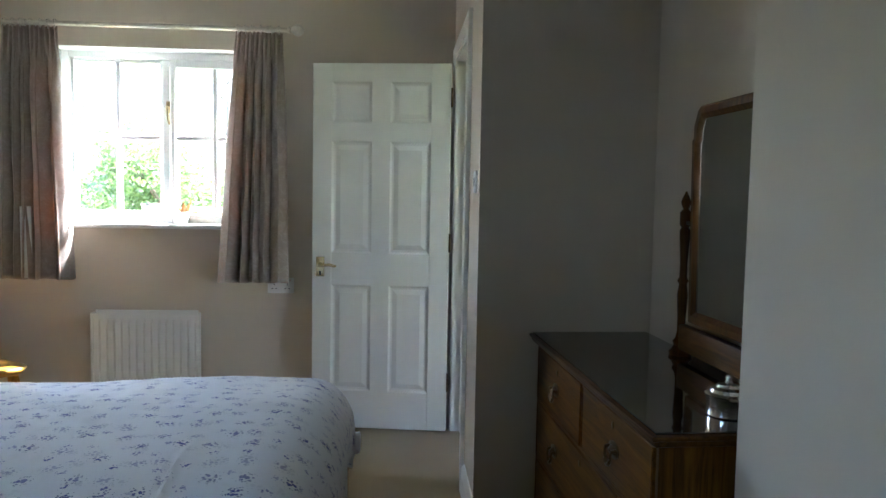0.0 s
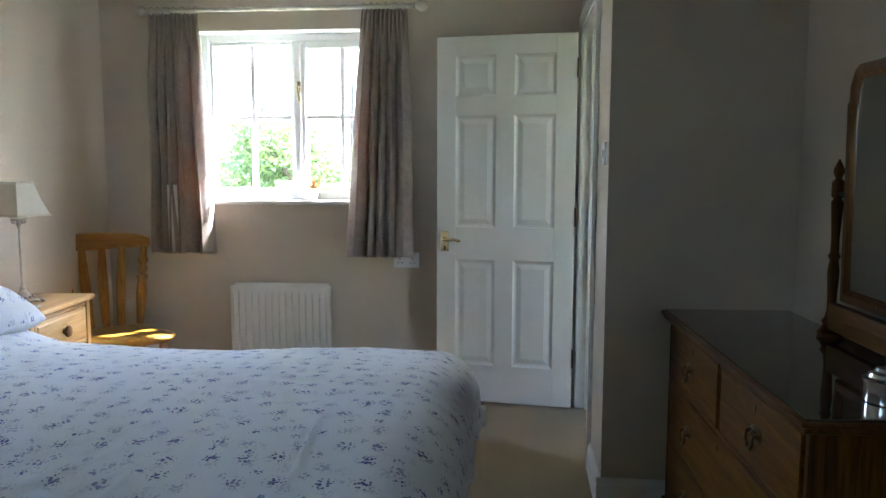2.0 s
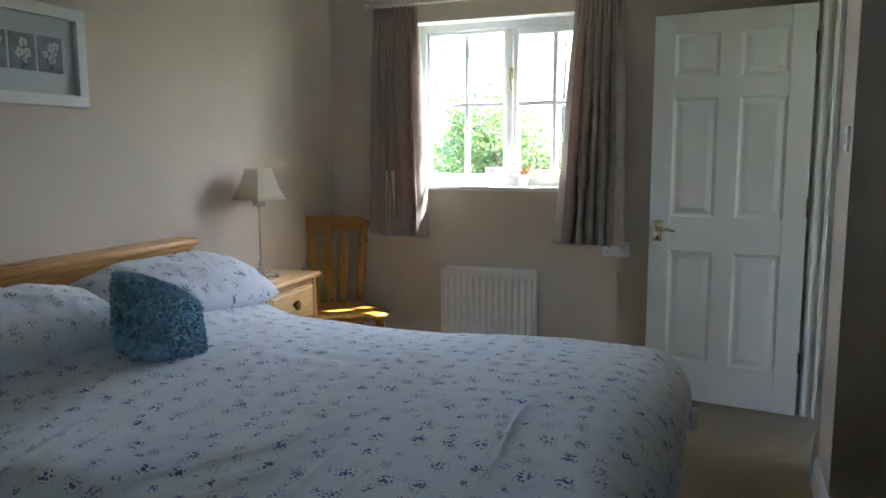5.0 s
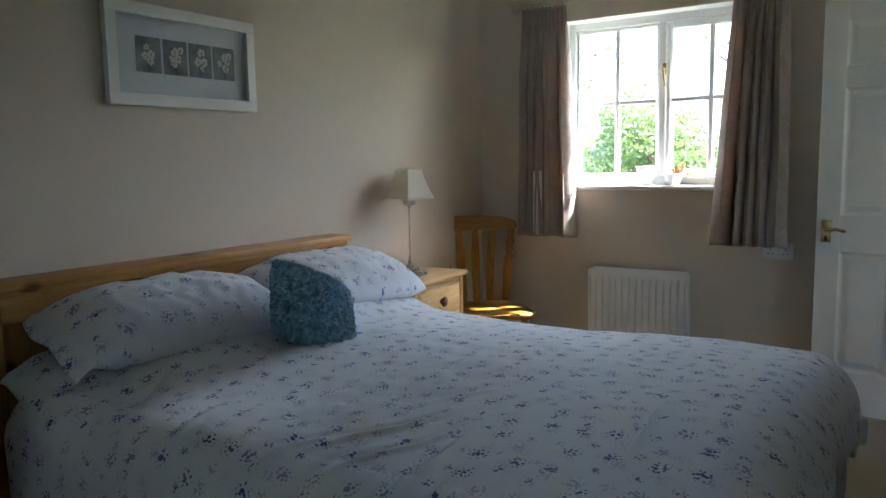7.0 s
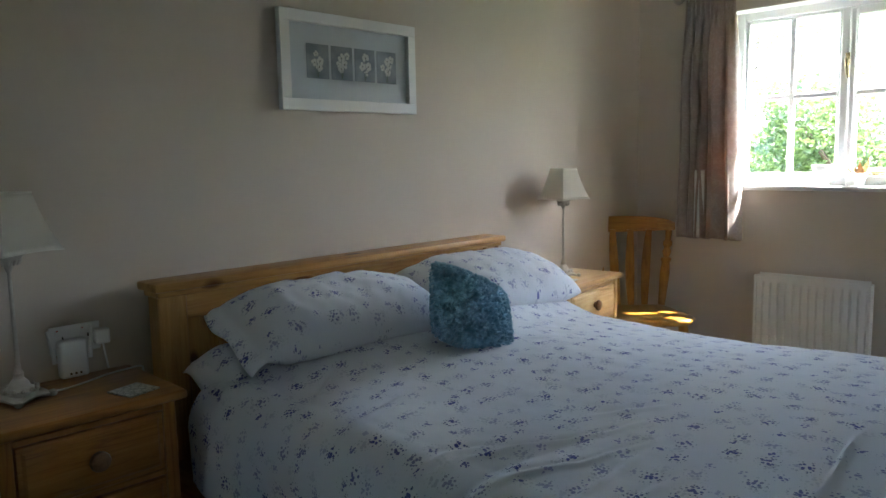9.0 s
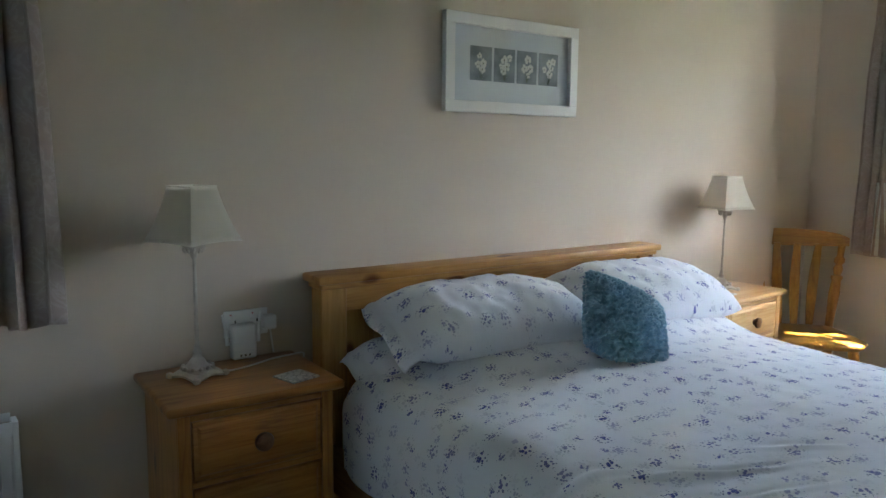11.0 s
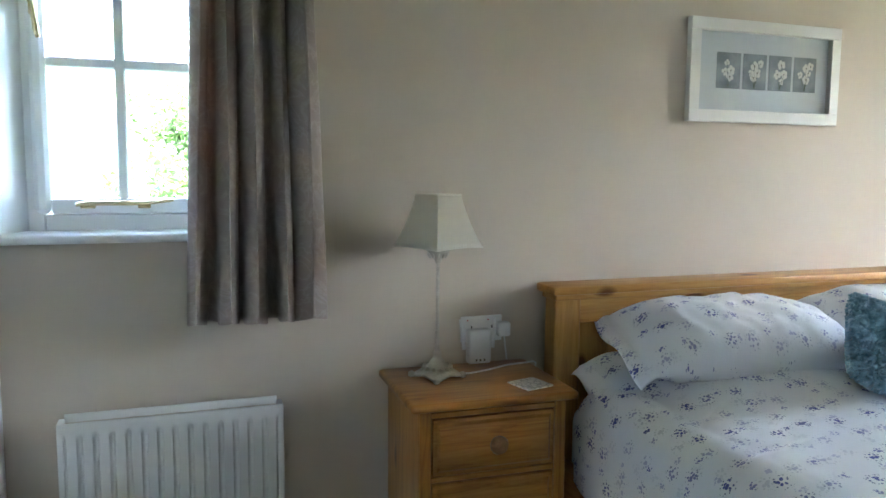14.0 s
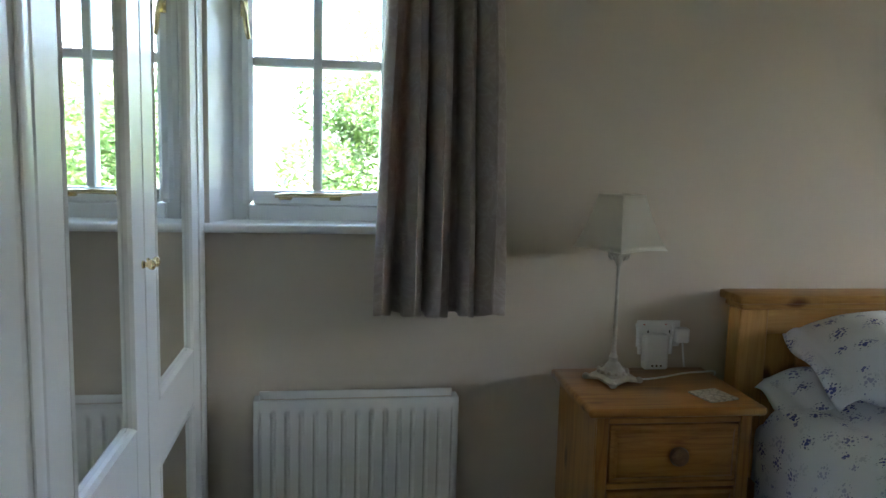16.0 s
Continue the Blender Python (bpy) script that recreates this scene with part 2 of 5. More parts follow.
def plush_material():
    m, nt, b = material("blue_plush", (0.05, 0.17, 0.29), 0.9, 0, 0.1)
    v = mapping(nt)
    n = node(nt, "ShaderNodeTexNoise", Scale=45.0, Detail=3.0)
    nt.links.new(v, n.inputs["Vector"])
    nt.links.new(ramp(nt, n.outputs["Fac"], [(0.35, (0.24, 0.45, 0.61)), (0.65, (0.40, 0.62, 0.77))]), b.inputs["Base Color"])
    f = node(nt, "ShaderNodeTexNoise", Scale=260.0, Detail=2.0)
    nt.links.new(v, f.inputs["Vector"])
    bump(nt, b, f.outputs["Fac"], 0.4, 0.003)
    b.inputs["Sheen Weight"].default_value = 0.5
    return m


PLUSH = plush_material()


# ---------- building helpers ----------
def mesh_of(name, bm, mat, smooth=True, angle=35):
    me = bpy.data.meshes.new(name)
    bmesh.ops.recalc_face_normals(bm, faces=bm.faces)
    bm.to_mesh(me)
    bm.free()
    for m in (mat if isinstance(mat, (list, tuple)) else [mat]):
        me.materials.append(m)
    if smooth:
        me.polygons.foreach_set("use_smooth", [True] * len(me.polygons))
        me.set_sharp_from_angle(angle=radians(angle))
    return me


def part(name, bm, mat, parent, label="", m=None, smooth=True, angle=35):
    ob = new(name, mesh_of(name, bm, mat, smooth, angle))
    ob.parent = parent
    if m is not None:
        ob.matrix_basis = m
    if label:
        ob["label"] = label
    return ob


def thing(name, m, label, category, group=""):
    ob = new(name)
    ob.empty_display_size = 0.1
    ob.matrix_basis = m
    return tagged(ob, label, category, group)


def solid(name, bm, mat, m, label, category, kind="", group="", smooth=True, angle=35):
    ob = new(name, mesh_of(name, bm, mat, smooth, angle))
    ob.matrix_basis = m
    return tagged(ob, label, category, group, kind)


def box(bm, x0, x1, y0, y1, z0, z1, bevel=0.0, seg=2, m=None):
    vs = [bm.verts.new((x, y, z)) for x in (x0, x1) for y in (y0, y1) for z in (z0, z1)]
    fs = [bm.faces.new([vs[i] for i in q]) for q in ((0, 1, 3, 2), (4, 6, 7, 5), (0, 4, 5, 1), (2, 3, 7, 6), (0, 2, 6, 4), (1, 5, 7, 3))]
    if bevel:
        es = {e for f in fs for e in f.edges}
        r = bmesh.ops.bevel(bm, geom=list(es), offset=bevel, segments=seg, affect="EDGES", profile=0.5)
        vs = list({v for f in r["faces"] for v in f.verts} | {v for v in vs if v.is_valid})
    if m is not None:
        bmesh.ops.transform(bm, matrix=m, verts=[v for v in vs if v.is_valid])
    return bm


def lathe(bm, profile, seg=20, m=None, square=False):
    """Turns rows of (radius, height) about z."""
    rings = []
    for r, z in profile:
        ring = []
        for i in range(seg):
            a = 2 * math.pi * (i + 0.5) / seg
            ring.append(bm.verts.new((r * math.cos(a), r * math.sin(a), z)))
        rings.append(ring)
    for a, b in zip(rings, rings[1:]):
        for i in range(seg):
            bm.faces.new((a[i], a[(i + 1) % seg], b[(i + 1) % seg], b[i]))
    bm.faces.new(rings[0][::-1])
    bm.faces.new(rings[-1])
    if m is not None:
        bmesh.ops.transform(bm, matrix=m, verts=[v for r in rings for v in r])
    return bm


def tube(bm, pts, radius, seg=10, flat=1.0):
    """A round rod along points; radius a number or one per point."""
    pts = [Vector(p) for p in pts]
    rad = radius if isinstance(radius, (list, tuple)) else [radius] * len(pts)
    rings = []
    for i, p in enumerate(pts):
        d = (pts[min(i + 1, len(pts) - 1)] - pts[max(i - 1, 0)]).normalized()
        ref = Vector((0, 0, 1)) if abs(d.z) < 0.9 else Vector((1, 0, 0))
        a = d.cross(ref).normalized()
        b = d.cross(a)
        rings.append([bm.verts.new(p + rad[i] * (math.cos(t) * a * flat + math.sin(t) * b)) for t in (2 * math.pi * k / seg for k in range(seg))])
    for r, q in zip(rings, rings[1:]):
        for k in range(seg):
            bm.faces.new((r[k], r[(k + 1) % seg], q[(k + 1) % seg], q[k]))
    bm.faces.new(rings[0][::-1])
    bm.faces.new(rings[-1])
    return bm


def B():
    return bmesh.new()


def sheet(nu, nv, f):
    """A grid of (nu+1) x (nv+1) points f(a, b) -> (point, uv), with UV."""
    bm = B()
    uvl = bm.loops.layers.uv.new("UVMap")
    grid, uvs = [], {}
    for i in range(nu + 1):
        row = []
        for j in range(nv + 1):
            p, uv = f(i / nu, j / nv)
            v = bm.verts.new(p)
            uvs[v] = uv
            row.append(v)
        grid.append(row)
    for i in range(nu):
        for j in range(nv):
            face = bm.faces.new((grid[i][j], grid[i + 1][j], grid[i + 1][j + 1], grid[i][j + 1]))
            for l in face.loops:
                l[uvl].uv = uvs[l.vert]
    return bm


def thicken(ob, thickness, offset=-1):
    md = ob.modifiers.new("thickness", "SOLIDIFY")
    md.thickness, md.offset = thickness, offset
    return ob


def smooth_step(a, b, x):
    t = max(0.0, min(1.0, (x - a) / (b - a)))
    return t * t * (3 - 2 * t)


# ---------- shell ----------
def shell():
    T = 0.30
    bm = B()
    box(bm, -3.4, 1.9, YS - 0.3, YN + 0.2, -0.12, 0.0)
    solid("floor", bm, CARPET, Matrix(), "beige wool carpet across the bedroom floor", "floor", "structure")
    bm = B()
    box(bm, -3.4, 1.9, YS - 0.3, YN + 0.3, HC, HC + 0.15)
    solid("ceiling", bm, CEIL, Matrix(), "plain white painted ceiling", "ceiling", "structure")
    # north wall with its window
    bm = B()
    wx0, wx1, wz0, wz1 = -2.29, -1.15, 1.085, 2.065
    for a in ((-3.4, wx0, 0, HC), (wx1, 1.9, 0, HC), (wx0, wx1, 0, wz0), (wx0, wx1, wz1, HC)):
        box(bm, a[0], a[1], YN, YN + T, a[2], a[3])
    solid("wall_north", bm, WALL, Matrix(), "warm off-white emulsioned wall with a window opening", "wall", "structure", smooth=False)
    # west wall with its window, in its own frame
    bm = B()
    y0, y1 = -1.235, -0.675
    for a in ((-2.2, y0, 0, HC), (y1, 3.52 + 0.18, 0, HC), (y0, y1, 0, wz0 + 0.01), (y0, y1, wz1, HC)):
        box(bm, -T, 0, a[0], a[1], a[2], a[3])
    solid("wall_west", bm, WALL, WM, "warm off-white emulsioned wall behind the bed", "wall", "structure", smooth=False)
    # door wall: x = XD, opening y 3.17 .. 3.94
    bm = B()
    box(bm, XD, XD + 0.12, YA1, 3.15, 0, HC)
    box(bm, XD, XD + 0.12, 3.965, YN, 0, HC)
    box(bm, XD, XD + 0.12, 3.15, 3.965, 2.035, HC)
    box(bm, XD + 0.12, 0.9, YA1, YA1 + 0.1, 0, HC)
    solid("wall_door", bm, WALL, Matrix(), "off-white wall corner with a doorway", "wall", "structure", smooth=False)
    bm = B()
    box(bm, 0, 0.12, -1.38, 0.0, 0, HC, m=pose(0.558, YA1, 0, 0, 0, 3.2))
    box(bm, XE, XA, YA0 - 0.12, YA0, 0, HC)
    solid("wall_alcove", bm, WALL, Matrix(), "off-white alcove wall behind the chest of drawers", "wall", "structure", smooth=False)
    bm = B()
    box(bm, XE, XE + 0.12, YS - 0.3, YA0 - 0.12, 0, HC)
    solid("wall_east", bm, WALL, Matrix(), "plain off-white wall beside the alcove", "wall", "structure", smooth=False)
    bm = B()
    box(bm, -3.4, 1.9, YS - 0.3, YS, 0, HC)
    solid("wall_south", bm, WALL, Matrix(), "plain off-white wall behind the wardrobe", "wall", "structure", smooth=False)
    # passage behind the doorway
    bm = B()
    box(bm, 1.25, 1.4, YA1 + 0.1, YN, 0, HC)
    solid("wall_passage", bm, WALL, Matrix(), "plain off-white passage wall beyond the doorway", "wall", "structure", smooth=False)


def profile_run(bm, p0, p1, out, prof):
    """A moulding of profile rows (depth, z) from p0 to p1 along the floor plan; out is the unit way out of the wall."""
    a, b = [], []
    for d, z in prof:
        a.append(bm.verts.new((p0[0] + out[0] * d, p0[1] + out[1] * d, z)))
        b.append(bm.verts.new((p1[0] + out[0] * d, p1[1] + out[1] * d, z)))
    n = len(prof)
    for i in range(n):
        bm.faces.new((a[i], a[(i + 1) % n], b[(i + 1) % n], b[i]))
    bm.faces.new(a[::-1])
    bm.faces.new(b)


SKIRT = [(0, 0), (0.018, 0), (0.018, 0.095), (0.014, 0.102), (0.016, 0.110), (0.010, 0.122), (0.006, 0.128), (0, 0.130)]


def skirtings():
    runs = [((-2.86, YN), (XD, YN), (0, -1)), ((XD, YA1), (XD, 3.09), (-1, 0)), ((XD - 0.018, YA1), (0.558, YA1), (0, -1)),
            ((XE, YA0), (XE, YS), (-1, 0)), ((XE - 0.018, YA0), (XA, YA0), (0, 1))]
    for p0, p1, out in runs:
        bm = B()
        profile_run(bm, p0, p1, out, SKIRT)
        solid("baseboard", bm, GLOSS, Matrix(), "white gloss moulded skirting board along the wall", "skirting", "structure", angle=25)
    bm = B()
    profile_run(bm, (0, -1.25), (0, 3.52), (1, 0), SKIRT)
    solid("baseboard", bm, GLOSS, WM, "white gloss moulded skirting board along the wall", "skirting", "structure", angle=25)


shell()
skirtings()


# ---------- windows ----------
def bar(bm, u0, u1, z0, z1, d0, d1, bevel=0.004):
    box(bm, u0, u1, d0, d1, z0, z1, bevel, 1)


def window(name, m, w, z0, z1, sashes, label, handle_at, stay_at, splay=0.0):
    """Timber casement; u runs along x from 0 to w, y points outwards from the room face. sashes: (u0, u1, opening)."""
    t = thing(name, m, label, "window")
    t["kind"] = "structure"
    d = 0.115                           # reveal depth
    bm = B()
    bar(bm, 0, 0.045, z0, z1, d, d + 0.09)
    bar(bm, w - 0.045, w, z0, z1, d, d + 0.09)
    bar(bm, 0.045, w - 0.045, z1 - 0.045, z1, d, d + 0.09)
    bar(bm, 0.045, w - 0.045, z0, z0 + 0.05, d, d + 0.09)
    for (a0, a1, o), (b0, b1, o2) in zip(sashes, sashes[1:]):
        bar(bm, a1, b0, z0 + 0.05, z1 - 0.045, d + 0.004, d + 0.086)
    part("window_frame", bm, UPVC, t)
    for u0, u1, opening in sashes:
        st = 0.042 if opening else 0.018
        bm = B()
        y0, y1 = (d - 0.012, d + 0.05) if opening else (d + 0.02, d + 0.06)
        a, b = z0 + 0.052, z1 - 0.047
        bar(bm, u0, u0 + st, a, b, y0, y1, 0.012 if opening else 0.006)
        bar(bm, u1 - st, u1, a, b, y0, y1, 0.012 if opening else 0.006)
        bar(bm, u0 + st, u1 - st, a, a + st, y0, y1)
        bar(bm, u0 + st, u1 - st, b - st, b, y0, y1)
        mid = (u0 + u1) / 2
        zm = (a + b) / 2
        bar(bm, mid - 0.0145, mid + 0.0145, a + st, b - st, y0 + 0.006, y1 - 0.006, 0.005)
        bar(bm, u0 + st, mid - 0.010, zm - 0.0145, zm + 0.0145, y0 + 0.008, y1 - 0.007, 0.005)
        bar(bm, mid + 0.010, u1 - st, zm - 0.0145, zm + 0.0145, y0 + 0.008, y1 - 0.007, 0.005)
        s = part("sash", bm, UPVC, t)
        for p0, p1 in ((u0 + st, mid - 0.011), (mid + 0.011, u1 - st)):
            for q0, q1 in ((a + st, zm - 0.011), (zm + 0.011, b - st)):
                bm = B()
                box(bm, p0 - 0.003, p1 + 0.003, y0 + 0.028, y0 + 0.032, q0 - 0.003, q1 + 0.003)
                pane = part("pane", bm, GLASS, s, "clear glass pane", smooth=False)
                pane.visible_shadow = False
    # sill board with a rounded nose
    bm = B()
    box(bm, -splay, w, -0.002, d, z0 - 0.022, z0 + 0.004)
    box(bm, -0.035 - splay, w + 0.035, -0.038, -0.002, z0 - 0.022, z0 + 0.004, 0.010, 3)
    part("window_sill", bm, GLOSS, t, "white painted window board")
    # white plastered reveals
    bm = B()
    if splay:
        # reveal that splays towards the room
        plan = ((-splay, 0.0), (0.002, d + 0.004), (0.002, 0.298), (-splay, 0.298))
        lo, hi = ([bm.verts.new((u, y, z)) for u, y in plan] for z in (z0 - 0.002, z1 - 0.002))
        for k in range(4):
            bm.faces.new((lo[k], lo[(k + 1) % 4], hi[(k + 1) % 4], hi[k]))
        bm.faces.new(lo[::-1])
        bm.faces.new(hi)
    else:
        box(bm, 0.0005, 0.004, 0.004, d, z0 + 0.004, z1 - 0.004)
    box(bm, w - 0.004, w - 0.0005, 0.004, d, z0 + 0.004, z1 - 0.004)
    box(bm, 0.0005, w - 0.0005, 0.004, d, z1 - 0.004, z1 - 0.0005)
    part("reveal", bm, UPVC, t, smooth=False)
    for hu, hz in handle_at:
        bm = B()
        box(bm, hu - 0.011, hu + 0.011, d - 0.02, d - 0.012, hz - 0.02, hz + 0.045, 0.003)
        lathe(bm, [(0.009, 0), (0.009, 0.022), (0.006, 0.026)], 14, pose(hu, d - 0.02, hz + 0.012, 90))
        tube(bm, [(hu, d - 0.044, hz + 0.015), (hu + 0.006, d - 0.050, hz - 0.02), (hu + 0.011, d - 0.048, hz - 0.065), (hu + 0.015, d - 0.044, hz - 0.085)], [0.007, 0.008, 0.008, 0.006], 10)
        part("window_handle", bm, BRASS, t, "brass casement fastener")
    for su, sl, sz in stay_at:
        bm = B()
        tube(bm, [(su, d - 0.03, sz), (su + 0.04, d - 0.034, sz + 0.004), (su + sl * 0.7, d - 0.034, sz + 0.004), (su + sl, d - 0.045, sz + 0.012)], [0.006, 0.008, 0.007, 0.004], 8)
        box(bm, su + 0.01, su + 0.05, d - 0.03, d - 0.008, sz - 0.012, sz + 0.002, 0.003)
        box(bm, su + sl * 0.62, su + sl * 0.62 + 0.035, d - 0.03, d - 0.008, sz - 0.012, sz + 0.002, 0.003)
        part("window_stay", bm, BRASS, t, "brass casement stay")
    return t


# u along +x, outwards +y
window("window_1", pose(-2.29, YN, 0), 1.14, 1.107, 2.065, [(0.047, 0.546, False), (0.586, 1.093, True)],
       "white timber casement window with small panes and brass fastener", [(0.585, 1.745)], [(0.70, 0.27, 1.172)])
# on the west wall: u runs north along the wall, outwards is -x of the wall's frame
window("window_2", WM @ Matrix(((0, -1, 0, 0), (1, 0, 0, -1.185), (0, 0, 1, 0), (0, 0, 0, 1))), 0.51, 1.118, 2.065, [(0.02, 0.484, True)],
       "white timber casement window with small panes and brass stay", [(0.04, 1.735)], [(0.128, 0.26, 1.197)], splay=0.05)
_p = bpy.data.lights.new("window_portal", "AREA")
_p.shape, _p.size, _p.size_y = "RECTANGLE", 1.14, 0.96
_p.cycles.is_portal = True
_po = new("window_portal", _p)
_po.matrix_world = look((-1.72, YN + 0.28, 1.585), (-1.72, YN - 1, 1.585))
_p2 = bpy.data.lights.new("window_portal", "AREA")
_p2.shape, _p2.size, _p2.size_y = "RECTANGLE", 0.7, 1.0
_p2.cycles.is_portal = True
_po2 = new("window_portal", _p2)
_po2.matrix_world = WM @ look((-0.28, -0.9, 1.6), (1, -0.9, 1.6))


# ---------- curtains ----------
def curtain(m, x0t, x1t, x0b, x1b, zt, zb, folds, gaps, seed, label, slit=None):
    """Pencil-pleat curtain of tube-shaped folds; x along the window, y towards the room is negative.
    folds, gaps: relative widths of the tubes and of the recesses between them. slit: (share across, height where the cloth parts, width at the hem)."""
    rnd = random.Random(seed)
    n = len(folds)
    total = sum(folds) + sum(gaps)
    starts = [(sum(folds[:k]) + sum(gaps[:k])) / total for k in range(n)]
    deep = [rnd.uniform(0.75, 1.15) for _ in folds]
    lean = [rnd.uniform(-0.5, 0.5) for _ in folds]
    heads = 11
    skew = [rnd.uniform(-0.15, 0.15) for _ in range(heads + 1)]

    def f(a, b):
        z = zt + (zb - zt) * b
        s = b ** 0.85
        fan = smooth_step(0.03, 0.28, b)
        k = max(i for i in range(n) if starts[i] <= a + 1e-9)
        width = folds[k] / total
        q = min(1.0, (a - starts[k]) / width)
        recess = math.sin(math.pi * (a - starts[k] - width) / (gaps[k] / total)) if q == 1.0 and k < n - 1 else 0.0
        ph = 2 * math.pi * q                          # 0 in a valley, pi on a crest
        share = a + width * fan * (0.140 + 0.02 * lean[k]) * math.sin(2 * ph) * -1.0
        share += 0.012 * math.sin(3 * b + 2 * lean[k]) * fan * math.sin(math.pi * q)
        x = (x0t + (x1t - x0t) * share) * (1 - s) + (x0b + (x1b - x0b) * share) * s
        body = 0.040 + 0.022 * min(1.0, width * n / 1.3) * deep[k]
        y = body * fan * (1 - 2 * abs(math.sin(math.pi * q)) ** 0.62) * (0.75 + 0.25 * b)
        y += 0.016 * fan * max(0.0, recess) ** 0.5
        y += 0.006 * fan * math.sin(ph + 4 * b + lean[k] * 6)
        # tight gathers of the heading tape
        gather = 1 - smooth_step(0.045, 0.17, b)
        hq = a * heads
        y += gather * 0.011 * math.sin(2 * math.pi * (hq + skew[int(hq)])) * (0.5 + 0.5 * smooth_step(0.0, 0.02, b))
        # soft dents and a rolling hem
        y += 0.010 * noise.noise((a * 6, b * 4, seed)) * fan + 0.004 * noise.noise((a * 18, b * 12, seed + 3)) * fan
        x += 0.006 * noise.noise((a * 4, b * 3, seed + 9)) * fan
        z += (0.010 * noise.noise((a * 5, 0.0, seed)) - 0.007 * math.cos(ph)) * b + 0.006 * gather * math.sin(2 * math.pi * hq)
        return x, y, z

    t = thing("curtain", m, label, "curtain", "curtains at the windows")
    spans = [(0.0, 1.0)] if slit is None else [(0.0, slit[0]), (slit[0], 1.0)]
    for piece, (a0, a1) in enumerate(spans):
        def g(a, b):
            aa = a0 + (a1 - a0) * a
            x, y, z = f(aa, b)
            if slit is not None:
                near = math.exp(-((aa - slit[0]) / 0.07) ** 2)
                gap = slit[2] * 0.5 * max(0.0, min(1.0, (slit[1] - z) / (slit[1] - zb))) ** 0.7
                x += (-gap if piece == 0 else gap) * near
            return (x, y, z), (aa * 1.1, z)
        bm = sheet(max(60, int(260 * (a1 - a0))), 60, g)
        c = part("cloth", bm, CURTAIN, t, angle=80)
        thicken(c, 0.003, 0)
    if slit is not None:
        xs, ys, zs = f(slit[0], 0.9)
        top = slit[1] + 0.04
        bm = sheet(10, 24, lambda a, b: ((xs - 0.03 + 0.06 * a, ys + 0.016 + 0.004 * math.sin(6 * a), top + (zb + 0.004 - top) * b), (a, b)))
        c = part("lining", bm, LINING, t, "white lining that shows in the parting", angle=80)
        thicken(c, 0.002, 0)
    return t


def curtain_rail(m, x0, x1, z, rings, label, finials=(True, True), reach=0.115):
    t = thing("curtain_rail", m, label, "curtain rail")
    bm = B()
    tube(bm, [(x0, 0, z), (x1, 0, z)], 0.012, 14)
    part("pole", bm, CREAM_METAL, t)
    for x, s, on in ((x0, -1, finials[0]), (x1, 1, finials[1])):
        if not on:
            continue
        bm = B()
        lathe(bm, [(0.012, 0), (0.018, 0.006), (0.018, 0.012), (0.011, 0.018), (0.016, 0.026), (0.027, 0.040), (0.031, 0.055), (0.027, 0.070), (0.016, 0.082), (0.006, 0.088)], 18, pose(x, 0, z, 0, 90 * s, 0))
        part("finial", bm, CREAM_METAL, t)
    for x in (x0 + 0.10, x1 - 0.10):
        bm = B()
        lathe(bm, [(0.03, 0), (0.03, 0.006), (0.012, 0.012), (0.010, reach - 0.02)], 16, pose(x, reach, z, 90))
        lathe(bm, [(0.018, -0.012), (0.018, 0.012)], 16, pose(x, 0, z, 0, 90))
        part("bracket", bm, CREAM_METAL, t)
    for x in rings:
        bm = B()
        pts = [(x + 0.004 * math.sin(a * 2), 0.021 * math.sin(a), z - 0.004 + 0.023 * math.cos(a)) for a in (2 * math.pi * k / 16 for k in range(17))]
        tube(bm, pts, 0.0028, 6)
        part("ring", bm, CREAM_METAL, t)
    return t


RN = pose(0, YN - 0.115, 0)
curtain_rail(RN, -2.475, -1.015, 2.155, [-2.47, -2.43, -2.39, -2.34, -2.29, -2.25, -2.215, -1.275, -1.235, -1.20, -1.155, -1.10, -1.06], "cream painted wooden curtain pole with ball ends")
curtain(RN, -2.490, -2.205, -2.520, -2.160, 2.138, 0.815, [0.95, 0.75, 0.8, 1.55, 1.1], [0.12, 0.08, 0.12, 0.16], 3, "taupe damask curtain drawn open beside the bedroom window", slit=(0.43, 1.16, 0.030))
curtain(RN, -1.285, -1.040, -1.385, -1.015, 2.138, 0.807, [1.3, 0.65, 0.65, 0.8, 1.2], [0.3, 0.12, 0.14, 0.1], 8, "taupe damask curtain drawn open beside the panelled door")
RW = WM @ Matrix(((0, -1, 0, 0.10), (1, 0, 0, 0), (0, 0, 1, 0), (0, 0, 0, 1)))
curtain_rail(RW, -1.16, -0.36, 2.195, [-0.705, -0.68, -0.64, -0.58, -0.53, -0.47, -0.43], "cream painted wooden curtain pole over the small window", (False, True), 0.10)
curtain(RW, -0.725, -0.435, -0.765, -0.385, 2.178, 0.872, [0.75, 0.75, 0.95, 0.6, 1.3], [0.5, 0.3, 0.6, 0.16], 5, "taupe damask curtain drawn open beside the bedside lamp")


